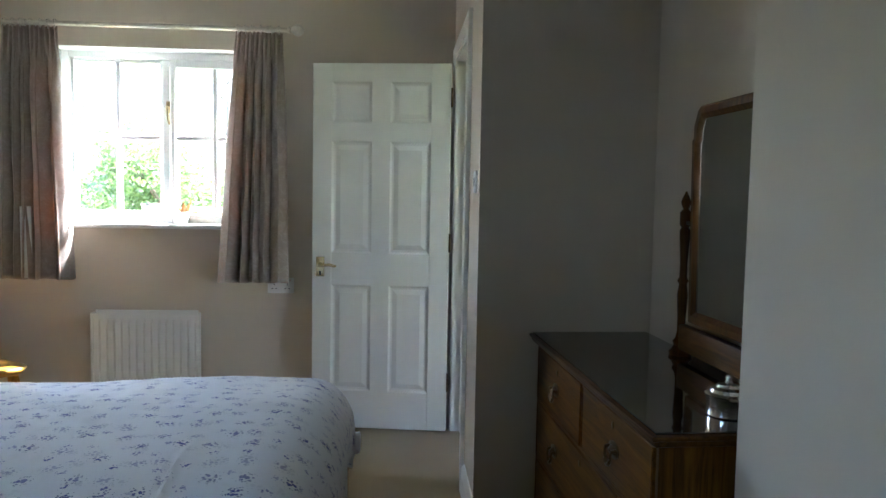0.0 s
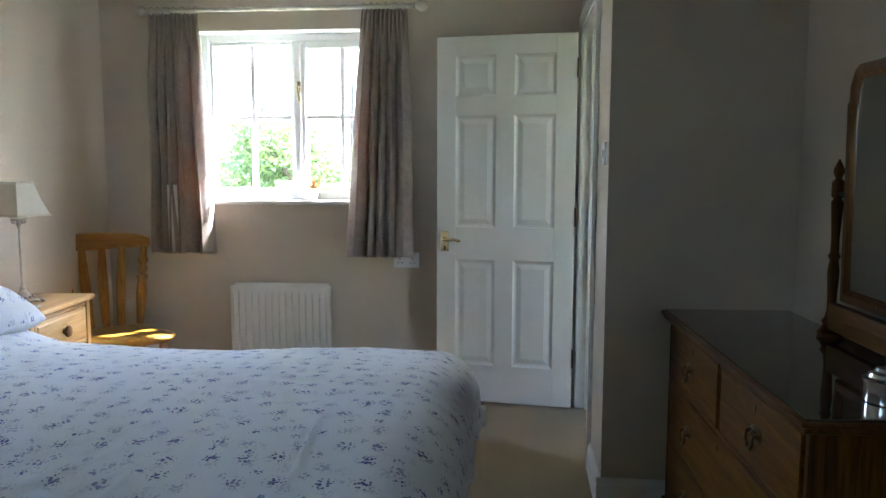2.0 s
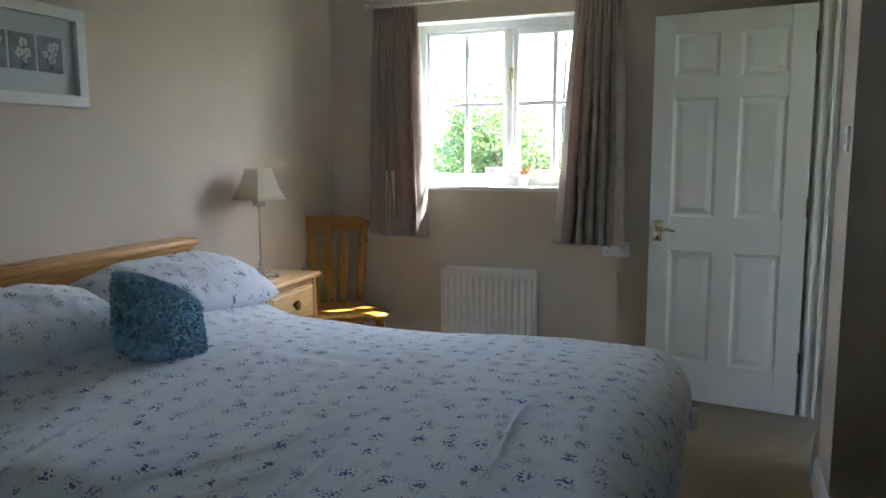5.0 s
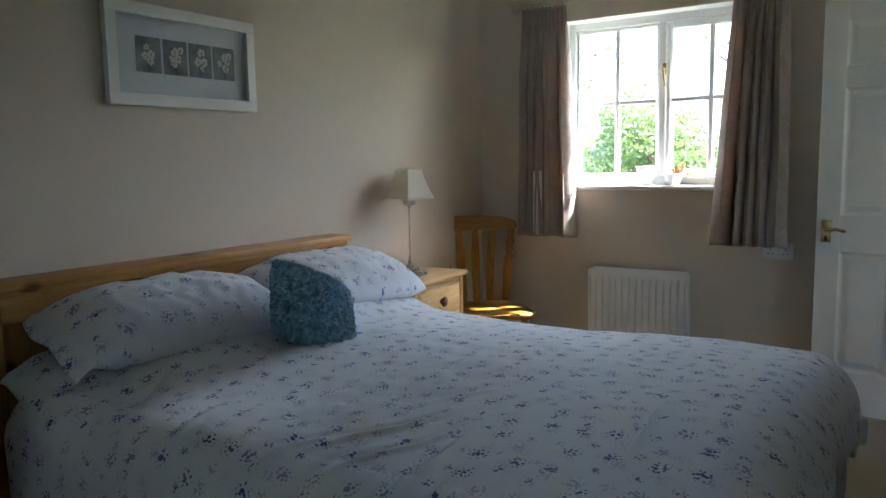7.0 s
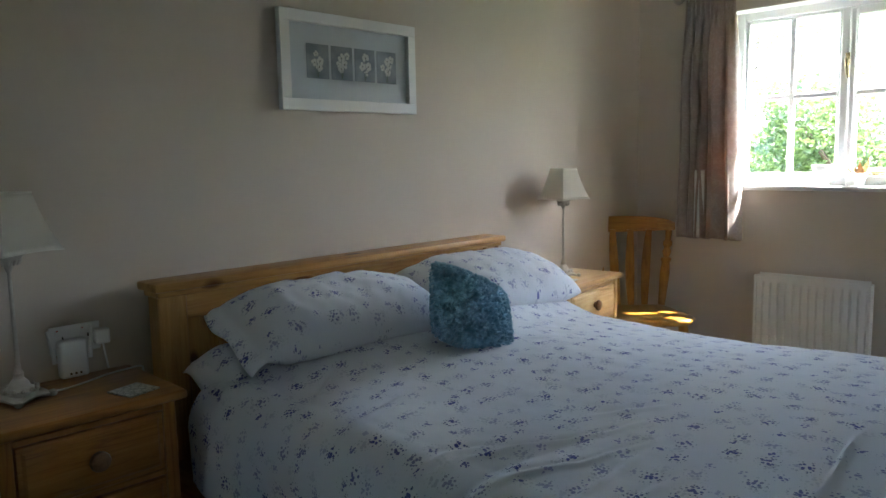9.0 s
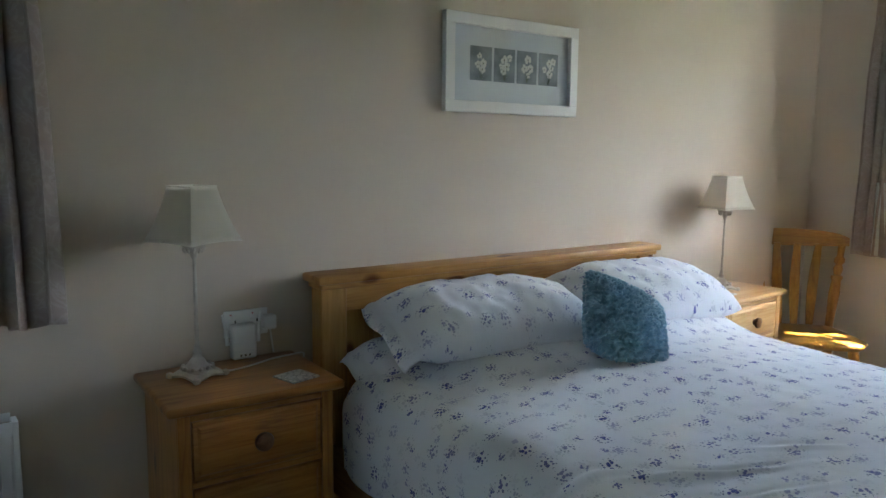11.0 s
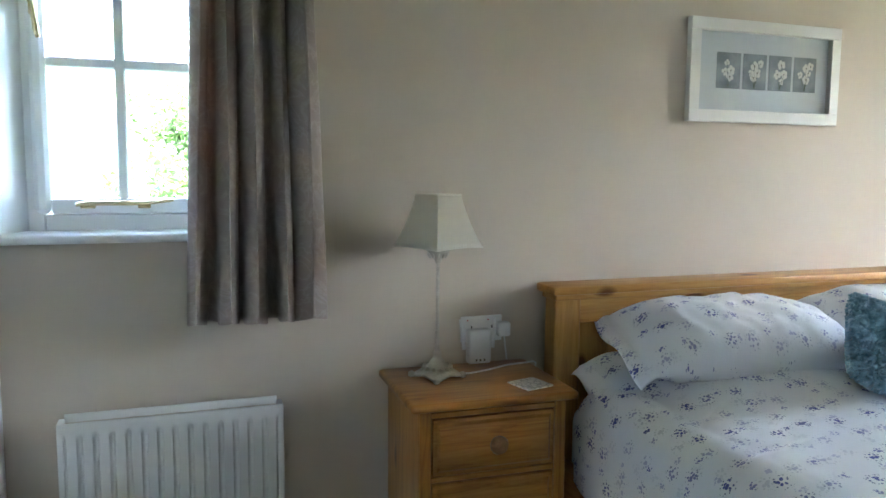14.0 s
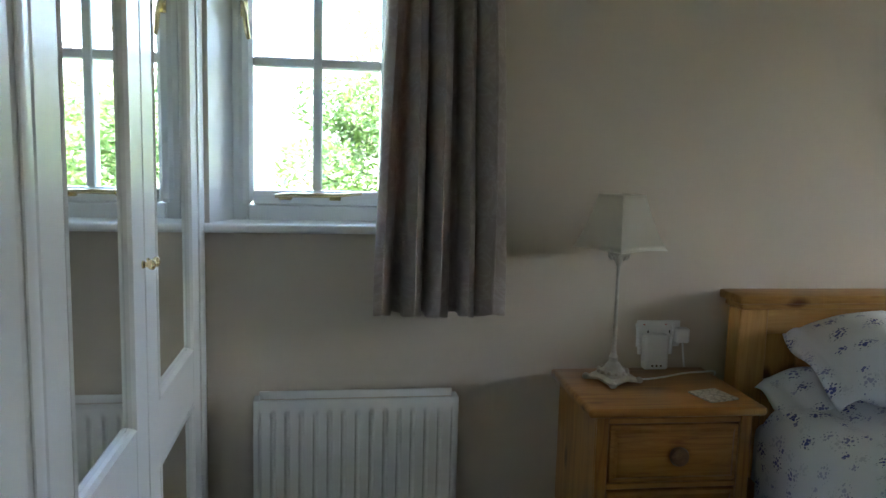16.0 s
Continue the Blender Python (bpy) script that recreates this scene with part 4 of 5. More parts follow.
# ---------- table lamps ----------
def table_lamp(m, label):
    t = thing("table_lamp", m, label, "table lamp", "bedside lamps")
    # square flared foot
    bm = B()
    rows = [(0.076, 0.0, 0.25), (0.078, 0.006, 0.25), (0.062, 0.014, 0.2), (0.050, 0.018, 0.0), (0.046, 0.030, 0.0), (0.030, 0.040, 0.0), (0.024, 0.052, 0.0), (0.015, 0.060, 0.0), (0.013, 0.070, 0.0)]
    rings = []
    for r, z, sq in rows:
        ring = []
        for i in range(32):
            a = 2 * math.pi * i / 32
            k = abs(math.cos(2 * a)) ** 0.8
            rr = 0.9 * r * (0.84 + 0.30 * (1 - k) * (1 if sq else 0) + (0 if sq else 0.16))
            zz = z + (0.012 * k if sq else 0)
            ring.append(bm.verts.new((rr * math.cos(a), rr * math.sin(a), zz)))
        rings.append(ring)
    for a, b in zip(rings, rings[1:]):
        for i in range(32):
            bm.faces.new((a[i], a[(i + 1) % 32], b[(i + 1) % 32], b[i]))
    bm.faces.new(rings[0][::-1])
    bm.faces.new(rings[-1])
    for k in range(4):
        a = math.pi / 4 + k * math.pi / 2
        lathe(bm, [(0.006, 0), (0.011, 0.004), (0.010, 0.014), (0.004, 0.018)], 10, pose(0.078 * math.cos(a), 0.078 * math.sin(a), 0))
    for k in range(12):
        a = 2 * math.pi * k / 12
        lathe(bm, [(0.002, 0), (0.007, 0.004), (0.006, 0.010), (0.001, 0.014)], 8, pose(0.040 * math.cos(a), 0.040 * math.sin(a), 0.026, 0, 25, math.degrees(a)))
    part("base", bm, CREAM_METAL, t)
    bm = B()
    lathe(bm, [(0.012, 0.066), (0.014, 0.074), (0.009, 0.082), (0.0065, 0.10), (0.0055, 0.20), (0.005, 0.345), (0.008, 0.352), (0.006, 0.358)], 14)
    part("stem", bm, CREAM_METAL, t)
    bm = B()
    lathe(bm, [(0.008, 0.352), (0.010, 0.358), (0.012, 0.366), (0.024, 0.378), (0.036, 0.390), (0.033, 0.393), (0.012, 0.392)], 20)
    for k in range(10):
        a = 2 * math.pi * k / 10
        lathe(bm, [(0.002, 0), (0.005, 0.008), (0.0045, 0.016), (0.001, 0.02)], 8, pose(0.018 * math.cos(a), 0.024 * math.sin(a), 0.366, 0, 35, math.degrees(a)))
    part("cup", bm, CREAM_METAL, t, "leafy cream metal cup")
    bm = B()
    lathe(bm, [(0.012, 0.392), (0.013, 0.44), (0.010, 0.445)], 12)
    part("lamp_holder", bm, PLASTIC, t)
    # square bell shade with curved faces
    bm = B()
    zt, zb, n = 0.556, 0.400, 12
    rings = []
    for i in range(n + 1):
        s = i / n
        half = 0.047 + 0.047 * (0.66 * s + 0.34 * s ** 2.3)
        z = zt + (zb - zt) * s
        ring = []
        for k in range(4):
            for c in range(6):
                a = c / 6
                p0, p1 = ((1, -1), (1, 1), (-1, 1), (-1, -1))[k], ((1, 1), (-1, 1), (-1, -1), (1, -1))[k]
                q = Vector((p0[0] + (p1[0] - p0[0]) * a, p0[1] + (p1[1] - p0[1]) * a)) * half
                ring.append(bm.verts.new((q.x, q.y, z + 0.004 * s * (abs(2 * a - 1) ** 2 - 1) * -1)))
        rings.append(ring)
    for a, b in zip(rings, rings[1:]):
        for i in range(24):
            bm.faces.new((a[i], b[i], b[(i + 1) % 24], a[(i + 1) % 24]))
    sh = part("shade", bm, SILK, t, "square bell shade of cream silk", angle=30)
    thicken(sh, 0.002, 0)
    for ring_z, half, lift in ((zt, 0.0480, 0), (zb, 0.0945, 0.004)):
        bm = B()
        for k in range(4):
            p0, p1 = ((1, -1), (1, 1), (-1, 1), (-1, -1))[k], ((1, 1), (-1, 1), (-1, -1), (1, -1))[k]
            tube(bm, [((p0[0] + (p1[0] - p0[0]) * a) * half, (p0[1] + (p1[1] - p0[1]) * a) * half, ring_z + lift * (1 - abs(2 * a - 1) ** 2)) for a in (0, 0.2, 0.4, 0.6, 0.8, 1)], 0.0022, 6)
        part("braid", bm, SILK, sh)
    return t


table_lamp(WM @ pose(0.137, -0.053, 0.674, 0, 0, 25), "cream metal candlestick table lamp with square bell shade")
table_lamp(WM @ pose(0.130, 2.520, 0.674, 0, 0, -12), "cream metal candlestick table lamp with square bell shade")


# ---------- spindle-back chair ----------
def chair():
    """Front along +y of its own frame."""
    m = pose(-2.575, 3.60, 0, 0, 0, 222) @ Matrix.Diagonal((1.40, 1.12, 0.99, 1))
    t = thing("chair", m, "honey-coloured wooden kitchen chair with slatted back", "chair")
    # saddled seat
    zs = 0.435

    def seat(a, b):
        sx = 2 * a - 1
        y = -0.19 + 0.40 * b
        half = 0.175 + 0.045 * smooth_step(0, 0.8, b)
        r = 1 - 0.16 * (abs(2 * b - 1) ** 6)
        dip = 0.010 * math.exp(-((sx * 1.4) ** 2)) * math.sin(math.pi * b)
        edge = 0.012 * (max(abs(sx), abs(2 * b - 1)) ** 10)
        return (sx * half * r, y + 0.02 * (1 - sx * sx) * (b - 0.3), zs - dip - edge), (a, b)

    bm = sheet(24, 24, seat)
    ob = part("seat", bm, CHAIRW["Y"], t, angle=60)
    thicken(ob, 0.030, -1)

    def turned(bm2, p0, p1, prof):
        p0, p1 = Vector(p0), Vector(p1)
        d = p1 - p0
        q = Vector((0, 0, 1)).rotation_difference(d.normalized()).to_matrix().to_4x4()
        lathe(bm2, [(r, s * d.length) for s, r in prof], 16, Matrix.Translation(p0) @ q)

    leg = [(0, 0.012), (0.08, 0.015), (0.22, 0.018), (0.30, 0.014), (0.32, 0.019), (0.34, 0.014), (0.55, 0.021), (0.70, 0.018), (0.73, 0.022), (0.76, 0.016), (0.9, 0.019), (1, 0.016)]
    legs = {"a": ((-0.20, 0.20, 0), (-0.165, 0.165, 0.41)), "b": ((0.20, 0.20, 0), (0.165, 0.165, 0.41)), "c": ((-0.185, -0.22, 0), (-0.14, -0.15, 0.41)), "d": ((0.185, -0.22, 0), (0.14, -0.15, 0.41))}
    for p0, p1 in legs.values():
        bm = B()
        turned(bm, p0, p1, leg)
        part("leg", bm, CHAIRW["Z"], t)
    st = [(0, 0.009), (0.2, 0.011), (0.45, 0.016), (0.5, 0.018), (0.55, 0.016), (0.8, 0.011), (1, 0.009)]
    for p0, p1 in (((-0.187, 0.187, 0.17), (-0.17, -0.20, 0.19)), ((0.187, 0.187, 0.17), (0.17, -0.20, 0.19)), ((-0.18, 0.0, 0.18), (0.18, 0.0, 0.18)), ((-0.175, -0.205, 0.14), (0.175, -0.205, 0.14))):
        bm = B()
        turned(bm, p0, p1, st)
        part("stretcher", bm, CHAIRW["X"], t)
    post = [(0, 0.014), (0.25, 0.018), (0.42, 0.021), (0.58, 0.017), (0.60, 0.022), (0.63, 0.022), (0.65, 0.013), (0.72, 0.019), (0.77, 0.012), (0.80, 0.020), (0.84, 0.020), (0.87, 0.013), (1, 0.014)]
    for s in (-1, 1):
        bm = B()
        turned(bm, (s * 0.150, -0.165, 0.415), (s * 0.195, -0.255, 0.86), post)
        part("back_post", bm, CHAIRW["Z"], t)
    for i in range(4):
        s = (i - 1.5) / 1.5
        bm = B()
        pts = []
        for k in range(9):
            q = k / 8
            y = -0.172 - 0.085 * q - 0.022 * math.sin(math.pi * q) - 0.012 * (1 - s * s) * q
            pts.append((s * (0.082 + 0.030 * q), y, 0.415 + 0.45 * q))
        rings = []
        for k, p in enumerate(pts):
            q = k / 8
            hw = 0.012 + 0.007 * math.sin(math.pi * q)
            rings.append([bm.verts.new((p[0] + a * hw, p[1] + b * 0.006, p[2])) for a, b in ((-1, -1), (1, -1), (1, 1), (-1, 1))])
        for r, q in zip(rings, rings[1:]):
            for k in range(4):
                bm.faces.new((r[k], r[(k + 1) % 4], q[(k + 1) % 4], q[k]))
        bm.faces.new(rings[0][::-1])
        bm.faces.new(rings[-1])
        bmesh.ops.bevel(bm, geom=[e for e in bm.edges if abs(e.verts[0].co.z - e.verts[1].co.z) > 0.02], offset=0.003, segments=2, affect="EDGES")
        part("slat", bm, CHAIRW["Z"], t)
    # curved crest rail
    bm = B()
    rings = []
    for k in range(17):
        s = -1 + k / 8
        x = s * 0.215
        y = -0.262 + 0.045 * s * s - 0.022
        top = 0.945 - 0.022 * s * s - 0.018 * (abs(s) ** 8)
        bot = 0.846 + 0.012 * s * s
        th = 0.013
        rings.append([bm.verts.new((x, y + dy, z)) for dy, z in ((-th, bot), (th, bot + 0.004), (th * 0.9, (top + bot) / 2), (th * 0.7, top), (-th * 0.9, top), (-th, (top + bot) / 2))])
    for r, q in zip(rings, rings[1:]):
        for k in range(6):
            bm.faces.new((r[k], r[(k + 1) % 6], q[(k + 1) % 6], q[k]))
    bm.faces.new(rings[0][::-1])
    bm.faces.new(rings[-1])
    part("crest_rail", bm, CHAIRW["X"], t, angle=50)
    return t


chair()


# ---------- fitted wardrobe ----------
def wardrobe():
    """In the frame of the west wall; the doors look along +y, the run goes along +x."""
    y = -1.25
    m = WM
    t = thing("wardrobe", m, "white fitted wardrobe with mirrored panel doors", "wardrobe")
    top = 2.16
    end = 3.03
    bm = B()
    box(bm, 0.0, end, y - 0.58, y - 0.03, 0.0, 0.05)
    part("base_board", bm, GLOSS, t, smooth=False)
    bm = B()
    box(bm, 0.0, end, y - 0.58, y - 0.03, top + 0.02, top + 0.04)
    part("top_board", bm, GLOSS, t, smooth=False)
    bm = B()
    box(bm, 0.0, end, y - 0.58, y - 0.002, top + 0.04, HC - 0.001)
    part("frieze", bm, GLOSS, t, smooth=False)
    posts = [(0.002, 0.105), (1.218, 1.276), (2.423, 2.481)]
    for a, b in posts:
        bm = B()
        box(bm, a, b, y - 0.03, y - 0.002, 0.05, top + 0.04, 0.004, 2)
        box(bm, a + 0.012, b - 0.012, y - 0.002, y + 0.004, 0.05, top, 0.003, 2)
        part("upright", bm, GLOSS, t)
    bm = B()
    box(bm, 0.0, end, y - 0.03, y - 0.012, 0.0, 0.05)
    part("plinth", bm, GLOSS, t)

    def door(x0, x1, knob_x):
        st = 0.092
        z0, z1 = 0.055, top
        ro = (0.655, 0.795)
        bm2 = B()
        box(bm2, x0 + 0.003, x1 - 0.003, y - 0.030, y - 0.0245, z0, z1)
        d = part("door", bm2, GLOSS, t, smooth=False)
        for a, b in ((x0, x0 + st), (x1 - st, x1)):
            bm2 = B()
            box(bm2, a, b, y - 0.024, y, z0, z1, 0.003, 1)
            part("stile", bm2, GLOSS, d)
        for a, b in ((z0, z0 + 0.10), ro, (z1 - 0.10, z1)):
            bm2 = B()
            box(bm2, x0 + st - 0.002, x1 - st + 0.002, y - 0.0235, y - 0.0005, a, b)
            part("rail", bm2, GLOSS, d)
        for a, b in ((z0 + 0.10, ro[0]), (ro[1], z1 - 0.10)):
            # bead round the glass
            bm3 = B()
            p0, p1 = x0 + st, x1 - st
            loops = []
            for i, yy in ((0.0, y), (0.006, y + 0.003), (0.013, y - 0.004), (0.015, y - 0.011)):
                loops.append([bm3.verts.new(v) for v in ((p0 + i, yy, a + i), (p1 - i, yy, a + i), (p1 - i, yy, b - i), (p0 + i, yy, b - i))])
            for l0, l1 in zip(loops, loops[1:]):
                for k in range(4):
                    bm3.faces.new((l0[k], l0[(k + 1) % 4], l1[(k + 1) % 4], l1[k]))
            part("bead", bm3, GLOSS, d, angle=20)
            # mirror with a ground edge
            bm3 = B()
            i = 0.010
            q = 0.022
            o = [bm3.verts.new(v) for v in ((p0 + i, y - 0.012, a + i), (p1 - i, y - 0.012, a + i), (p1 - i, y - 0.012, b - i), (p0 + i, y - 0.012, b - i))]
            n = [bm3.verts.new(v) for v in ((p0 + i + q, y - 0.0095, a + i + q), (p1 - i - q, y - 0.0095, a + i + q), (p1 - i - q, y - 0.0095, b - i - q), (p0 + i + q, y - 0.0095, b - i - q))]
            k0 = [bm3.verts.new(v) for v in ((p0 + i, y - 0.018, a + i), (p1 - i, y - 0.018, a + i), (p1 - i, y - 0.018, b - i), (p0 + i, y - 0.018, b - i))]
            for k in range(4):
                bm3.faces.new((o[k], o[(k + 1) % 4], n[(k + 1) % 4], n[k]))
                bm3.faces.new((k0[k], k0[(k + 1) % 4], o[(k + 1) % 4], o[k]))
            bm3.faces.new(n)
            bm3.faces.new(k0[::-1])
            part("mirror_panel", bm3, MIRROR, d, "bevelled mirror panel", smooth=False)
        bm3 = B()
        lathe(bm3, [(0.008, 0), (0.008, 0.003), (0.005, 0.006), (0.006, 0.010), (0.010, 0.014), (0.011, 0.019), (0.008, 0.023), (0.002, 0.025)], 18, pose(knob_x, y, 1.105, -90))
        part("knob", bm3, BRASS, d, "small brass knob")

    bm = B()
    box(bm, 2.484, end, y - 0.030, y - 0.006, 0.05, top + 0.02)
    part("end_panel", bm, GLOSS, t)
    for a, mid, b in ((0.108, 0.690, 1.215), (1.279, 1.850, 2.420)):
        door(a, mid - 0.002, mid - 0.019)
        door(mid + 0.002, b, mid + 0.019)



wardrobe()


# ---------- chest of drawers and its toilet mirror ----------
CM = pose(0.574, 2.129, 0, 0, 0, 182.7)       # x towards the room, y southwards


def glossy_top():
    m, nt, b = material("glass_topped_mahogany", (0.022, 0.011, 0.007), 0.06, 0, 0.5)
    v = mapping(nt, (9, 0.6, 9))
    g = node(nt, "ShaderNodeTexNoise", Scale=4.0, Detail=6.0, Distortion=0.8)
    nt.links.new(v, g.inputs["Vector"])
    nt.links.new(ramp(nt, g.outputs["Fac"], [(0.35, (0.016, 0.008, 0.005)), (0.7, (0.04, 0.018, 0.009))]), b.inputs["Base Color"])
    b.inputs["Coat Weight"].default_value = 1.0
    b.inputs["Coat Roughness"].default_value = 0.03
    return m


DARKTOP = glossy_top()


def chest():
    t = thing("chest_of_drawers", CM, "dark mahogany chest of drawers with brass drop handles", "chest of drawers")
    D, L = 0.426, 1.165
    bm = B()
    box(bm, 0.0, D + 0.022, -L / 2 - 0.022, L / 2 + 0.022, 0.752, 0.768, 0.006, 2)
    box(bm, 0.0, D + 0.030, -L / 2 - 0.030, L / 2 + 0.030, 0.768, 0.780, 0.004, 2)
    part("top", bm, MIRRORF["Y"], t)
    bm = B()
    box(bm, 0.0, D + 0.018, -L / 2 - 0.018, L / 2 + 0.018, 0.7802, 0.786, 0.002, 1)
    part("glass_top", bm, DARKTOP, t, "dark polished glass-covered top")
    for y in (-L / 2, L / 2 - 0.022):
        bm = B()
        box(bm, 0, D, y, y + 0.022, 0.05, 0.752, 0.003, 1)
        part("side_panel", bm, MAHOG["Z"], t)
    bm = B()
    box(bm, 0.0, 0.012, -L / 2 + 0.022, L / 2 - 0.022, 0.05, 0.752)
    part("back_panel", bm, MAHOG["Z"], t)
    bm = B()
    box(bm, 0.0, D + 0.012, -L / 2 - 0.010, L / 2 + 0.010, 0.0, 0.085, 0.008, 2)
    part("plinth", bm, MAHOG["Y"], t)
    rows = [(0.545, 0.738), (0.325, 0.530), (0.095, 0.310)]
    for z in (0.5375, 0.3175, 0.745):
        bm = B()
        box(bm, D - 0.03, D, -L / 2 + 0.022, L / 2 - 0.022, z - 0.0065, z + 0.0065)
        part("rail", bm, MAHOG["Y"], t)

    def drawer(y0, y1, z0, z1, handles):
        d = B()
        box(d, D - 0.02, D + 0.004, y0, y1, z0, z1, 0.002, 1)
        dr = part("drawer", d, MAHOG["Y"], t)
        for q in ((y0, y1, z0, z0 + 0.006), (y0, y1, z1 - 0.006, z1), (y0, y0 + 0.006, z0 + 0.006, z1 - 0.006), (y1 - 0.006, y1, z0 + 0.006, z1 - 0.006)):
            bead = B()
            box(bead, D + 0.004, D + 0.007, *q, 0.0012, 1)
            part("cock_bead", bead, MAHOG["Y"], dr)
        zc = (z0 + z1) / 2
        for yc in handles:
            h = B()
            lathe(h, [(0.030, 0), (0.031, 0.002), (0.018, 0.004), (0.010, 0.012), (0.003, 0.016)], 18, pose(D + 0.004, yc, zc, 0, 90) @ Matrix.Diagonal((0.75, 1.25, 1, 1)))
            pts = [(D + 0.016, yc - 0.024, zc + 0.003)]
            for k in range(9):
                a = math.pi * k / 8
                pts.append((D + 0.021, yc - 0.024 * math.cos(a), zc - 0.004 - 0.034 * math.sin(a)))
            pts.append((D + 0.016, yc + 0.024, zc + 0.003))
            tube(h, pts, [0.004] + [0.003 + 0.003 * math.sin(math.pi * k / 8) for k in range(9)] + [0.004], 8)
            lathe(h, [(0.006, 0), (0.005, 0.016), (0.002, 0.019)], 10, pose(D + 0.004, yc - 0.024, zc + 0.003, 0, 90))
            lathe(h, [(0.006, 0), (0.005, 0.016), (0.002, 0.019)], 10, pose(D + 0.004, yc + 0.024, zc + 0.003, 0, 90))
            part("drop_handle", h, AGED, dr, "aged brass drop handle")
        k = B()
        yc = (y0 + y1) / 2
        lathe(k, [(0.007, 0), (0.007, 0.002), (0.003, 0.003)], 12, pose(D + 0.004, yc, z1 - 0.035, 0, 90) @ Matrix.Diagonal((1.5, 1, 1, 1)))
        part("escutcheon", k, AGED, dr)

    z0, z1 = rows[0]
    drawer(-L / 2 + 0.026, -0.009, z0, z1, (-L / 4 - 0.005,))
    drawer(0.009, L / 2 - 0.026, z0, z1, (L / 4 + 0.005,))
    bm = B()
    box(bm, D - 0.02, D, -0.008, 0.008, z0 - 0.002, z1 + 0.002)
    part("divider", bm, MAHOG["Z"], t)
    for z0, z1 in rows[1:]:
        drawer(-L / 2 + 0.026, L / 2 - 0.026, z0, z1, (-0.30, 0.30))


def toilet_mirror():
    """Swing mirror between two turned posts; x towards the room, y southwards."""
    t = thing("dressing_mirror", CM @ pose(0.046, -0.145, 0.786), "walnut-framed swing dressing mirror with turned posts", "mirror")
    ya, yb = -0.035, 0.575
    bm = B()
    box(bm, -0.016, 0.016, ya + 0.006, yb - 0.006, 0.022, 0.105, 0.006, 2)
    part("stretcher", bm, MIRRORF["Y"], t)
    prof = [(0.050, 0.0), (0.052, 0.012), (0.040, 0.020), (0.030, 0.034), (0.036, 0.046), (0.024, 0.058), (0.018, 0.080), (0.019, 0.13), (0.024, 0.20), (0.017, 0.235), (0.026, 0.246), (0.017, 0.257), (0.016, 0.30), (0.022, 0.38), (0.024, 0.41), (0.016, 0.420), (0.025, 0.428), (0.025, 0.470), (0.012, 0.480), (0.020, 0.494), (0.022, 0.505), (0.014, 0.520), (0.006, 0.532), (0.003, 0.538)]
    for y in (ya - 0.004, yb + 0.004):
        bm = B()
        lathe(bm, [(r * 0.72, z) for r, z in prof], 18, pose(0, y, 0.0))
        part("post", bm, MIRRORF["Z"], t)
    # frame with notched upper corners
    y0, y1, z0, z1 = ya + 0.058, yb - 0.058, 0.118, 0.800
    c = 0.055

    def outline(i):
        k = c * (1 - 0.35 * i / 0.05)
        a0, a1, b0, b1 = y0 + i, y1 - i, z0 + i, z1 - i
        return [(a0, b0), (a1, b0), (a1, b1 - k * 1.9), (a1 - 0.010, b1 - k * 1.75), (a1 - 0.012, b1 - k), (a1 - k * 0.7, b1 - 0.010), (a1 - k, b1), (a0 + k, b1), (a0 + k * 0.7, b1 - 0.010), (a0 + 0.012, b1 - k), (a0 + 0.010, b1 - k * 1.75), (a0, b1 - k * 1.9)]

    tilt = pose(0, 0, 0.43, 0, 1.0, 0) @ pose(0, 0, -0.43)
    bm = B()
    loops = []
    for i, x in ((0.0, -0.012), (0.0, 0.008), (0.006, 0.014), (0.026, 0.016), (0.034, 0.010), (0.042, 0.004)):
        loops.append([bm.verts.new((x, a, b)) for a, b in outline(i)])
    n = len(loops[0])
    for l0, l1 in zip(loops, loops[1:]):
        for k in range(n):
            bm.faces.new((l0[k], l0[(k + 1) % n], l1[(k + 1) % n], l1[k]))
    bm.faces.new(loops[0][::-1])
    fr = part("frame", bm, MIRRORF["Z"], t, m=tilt, angle=30)
    bm = B()
    lo = [bm.verts.new((0.0045, a, b)) for a, b in outline(0.041)]
    lb = [bm.verts.new((0.0005, a, b)) for a, b in outline(0.041)]
    bm.faces.new(lo)
    bm.faces.new(lb[::-1])
    for k in range(n):
        bm.faces.new((lo[k], lo[(k + 1) % n], lb[(k + 1) % n], lb[k]))
    part("mirror_glass", bm, OLDMIRROR, fr, "old silvered mirror glass", smooth=False)
    for y in (ya + 0.022, yb - 0.022):
        bm = B()
        tube(bm, [(0, y - 0.026, 0.435), (0, y + 0.026, 0.435)], 0.006, 10)
        part("pivot", bm, AGED, t)


def tin():
    t = thing("lidded_pot", CM @ pose(0.215, 0.475, 0.786) @ Matrix.Diagonal((0.9, 0.9, 0.8, 1)), "round polished silver lidded pot on the chest", "pot")
    bm = B()
    lathe(bm, [(0.054, 0), (0.057, 0.004), (0.056, 0.052), (0.058, 0.056)], 32)
    part("body", bm, CHROME, t)
    bm = B()
    lathe(bm, [(0.060, 0.056), (0.061, 0.064), (0.050, 0.070), (0.047, 0.080), (0.034, 0.086), (0.030, 0.094), (0.012, 0.098), (0.008, 0.106), (0.012, 0.114), (0.006, 0.120)], 32)
    part("lid", bm, CHROME, t)


chest()
toilet_mirror()
tin()


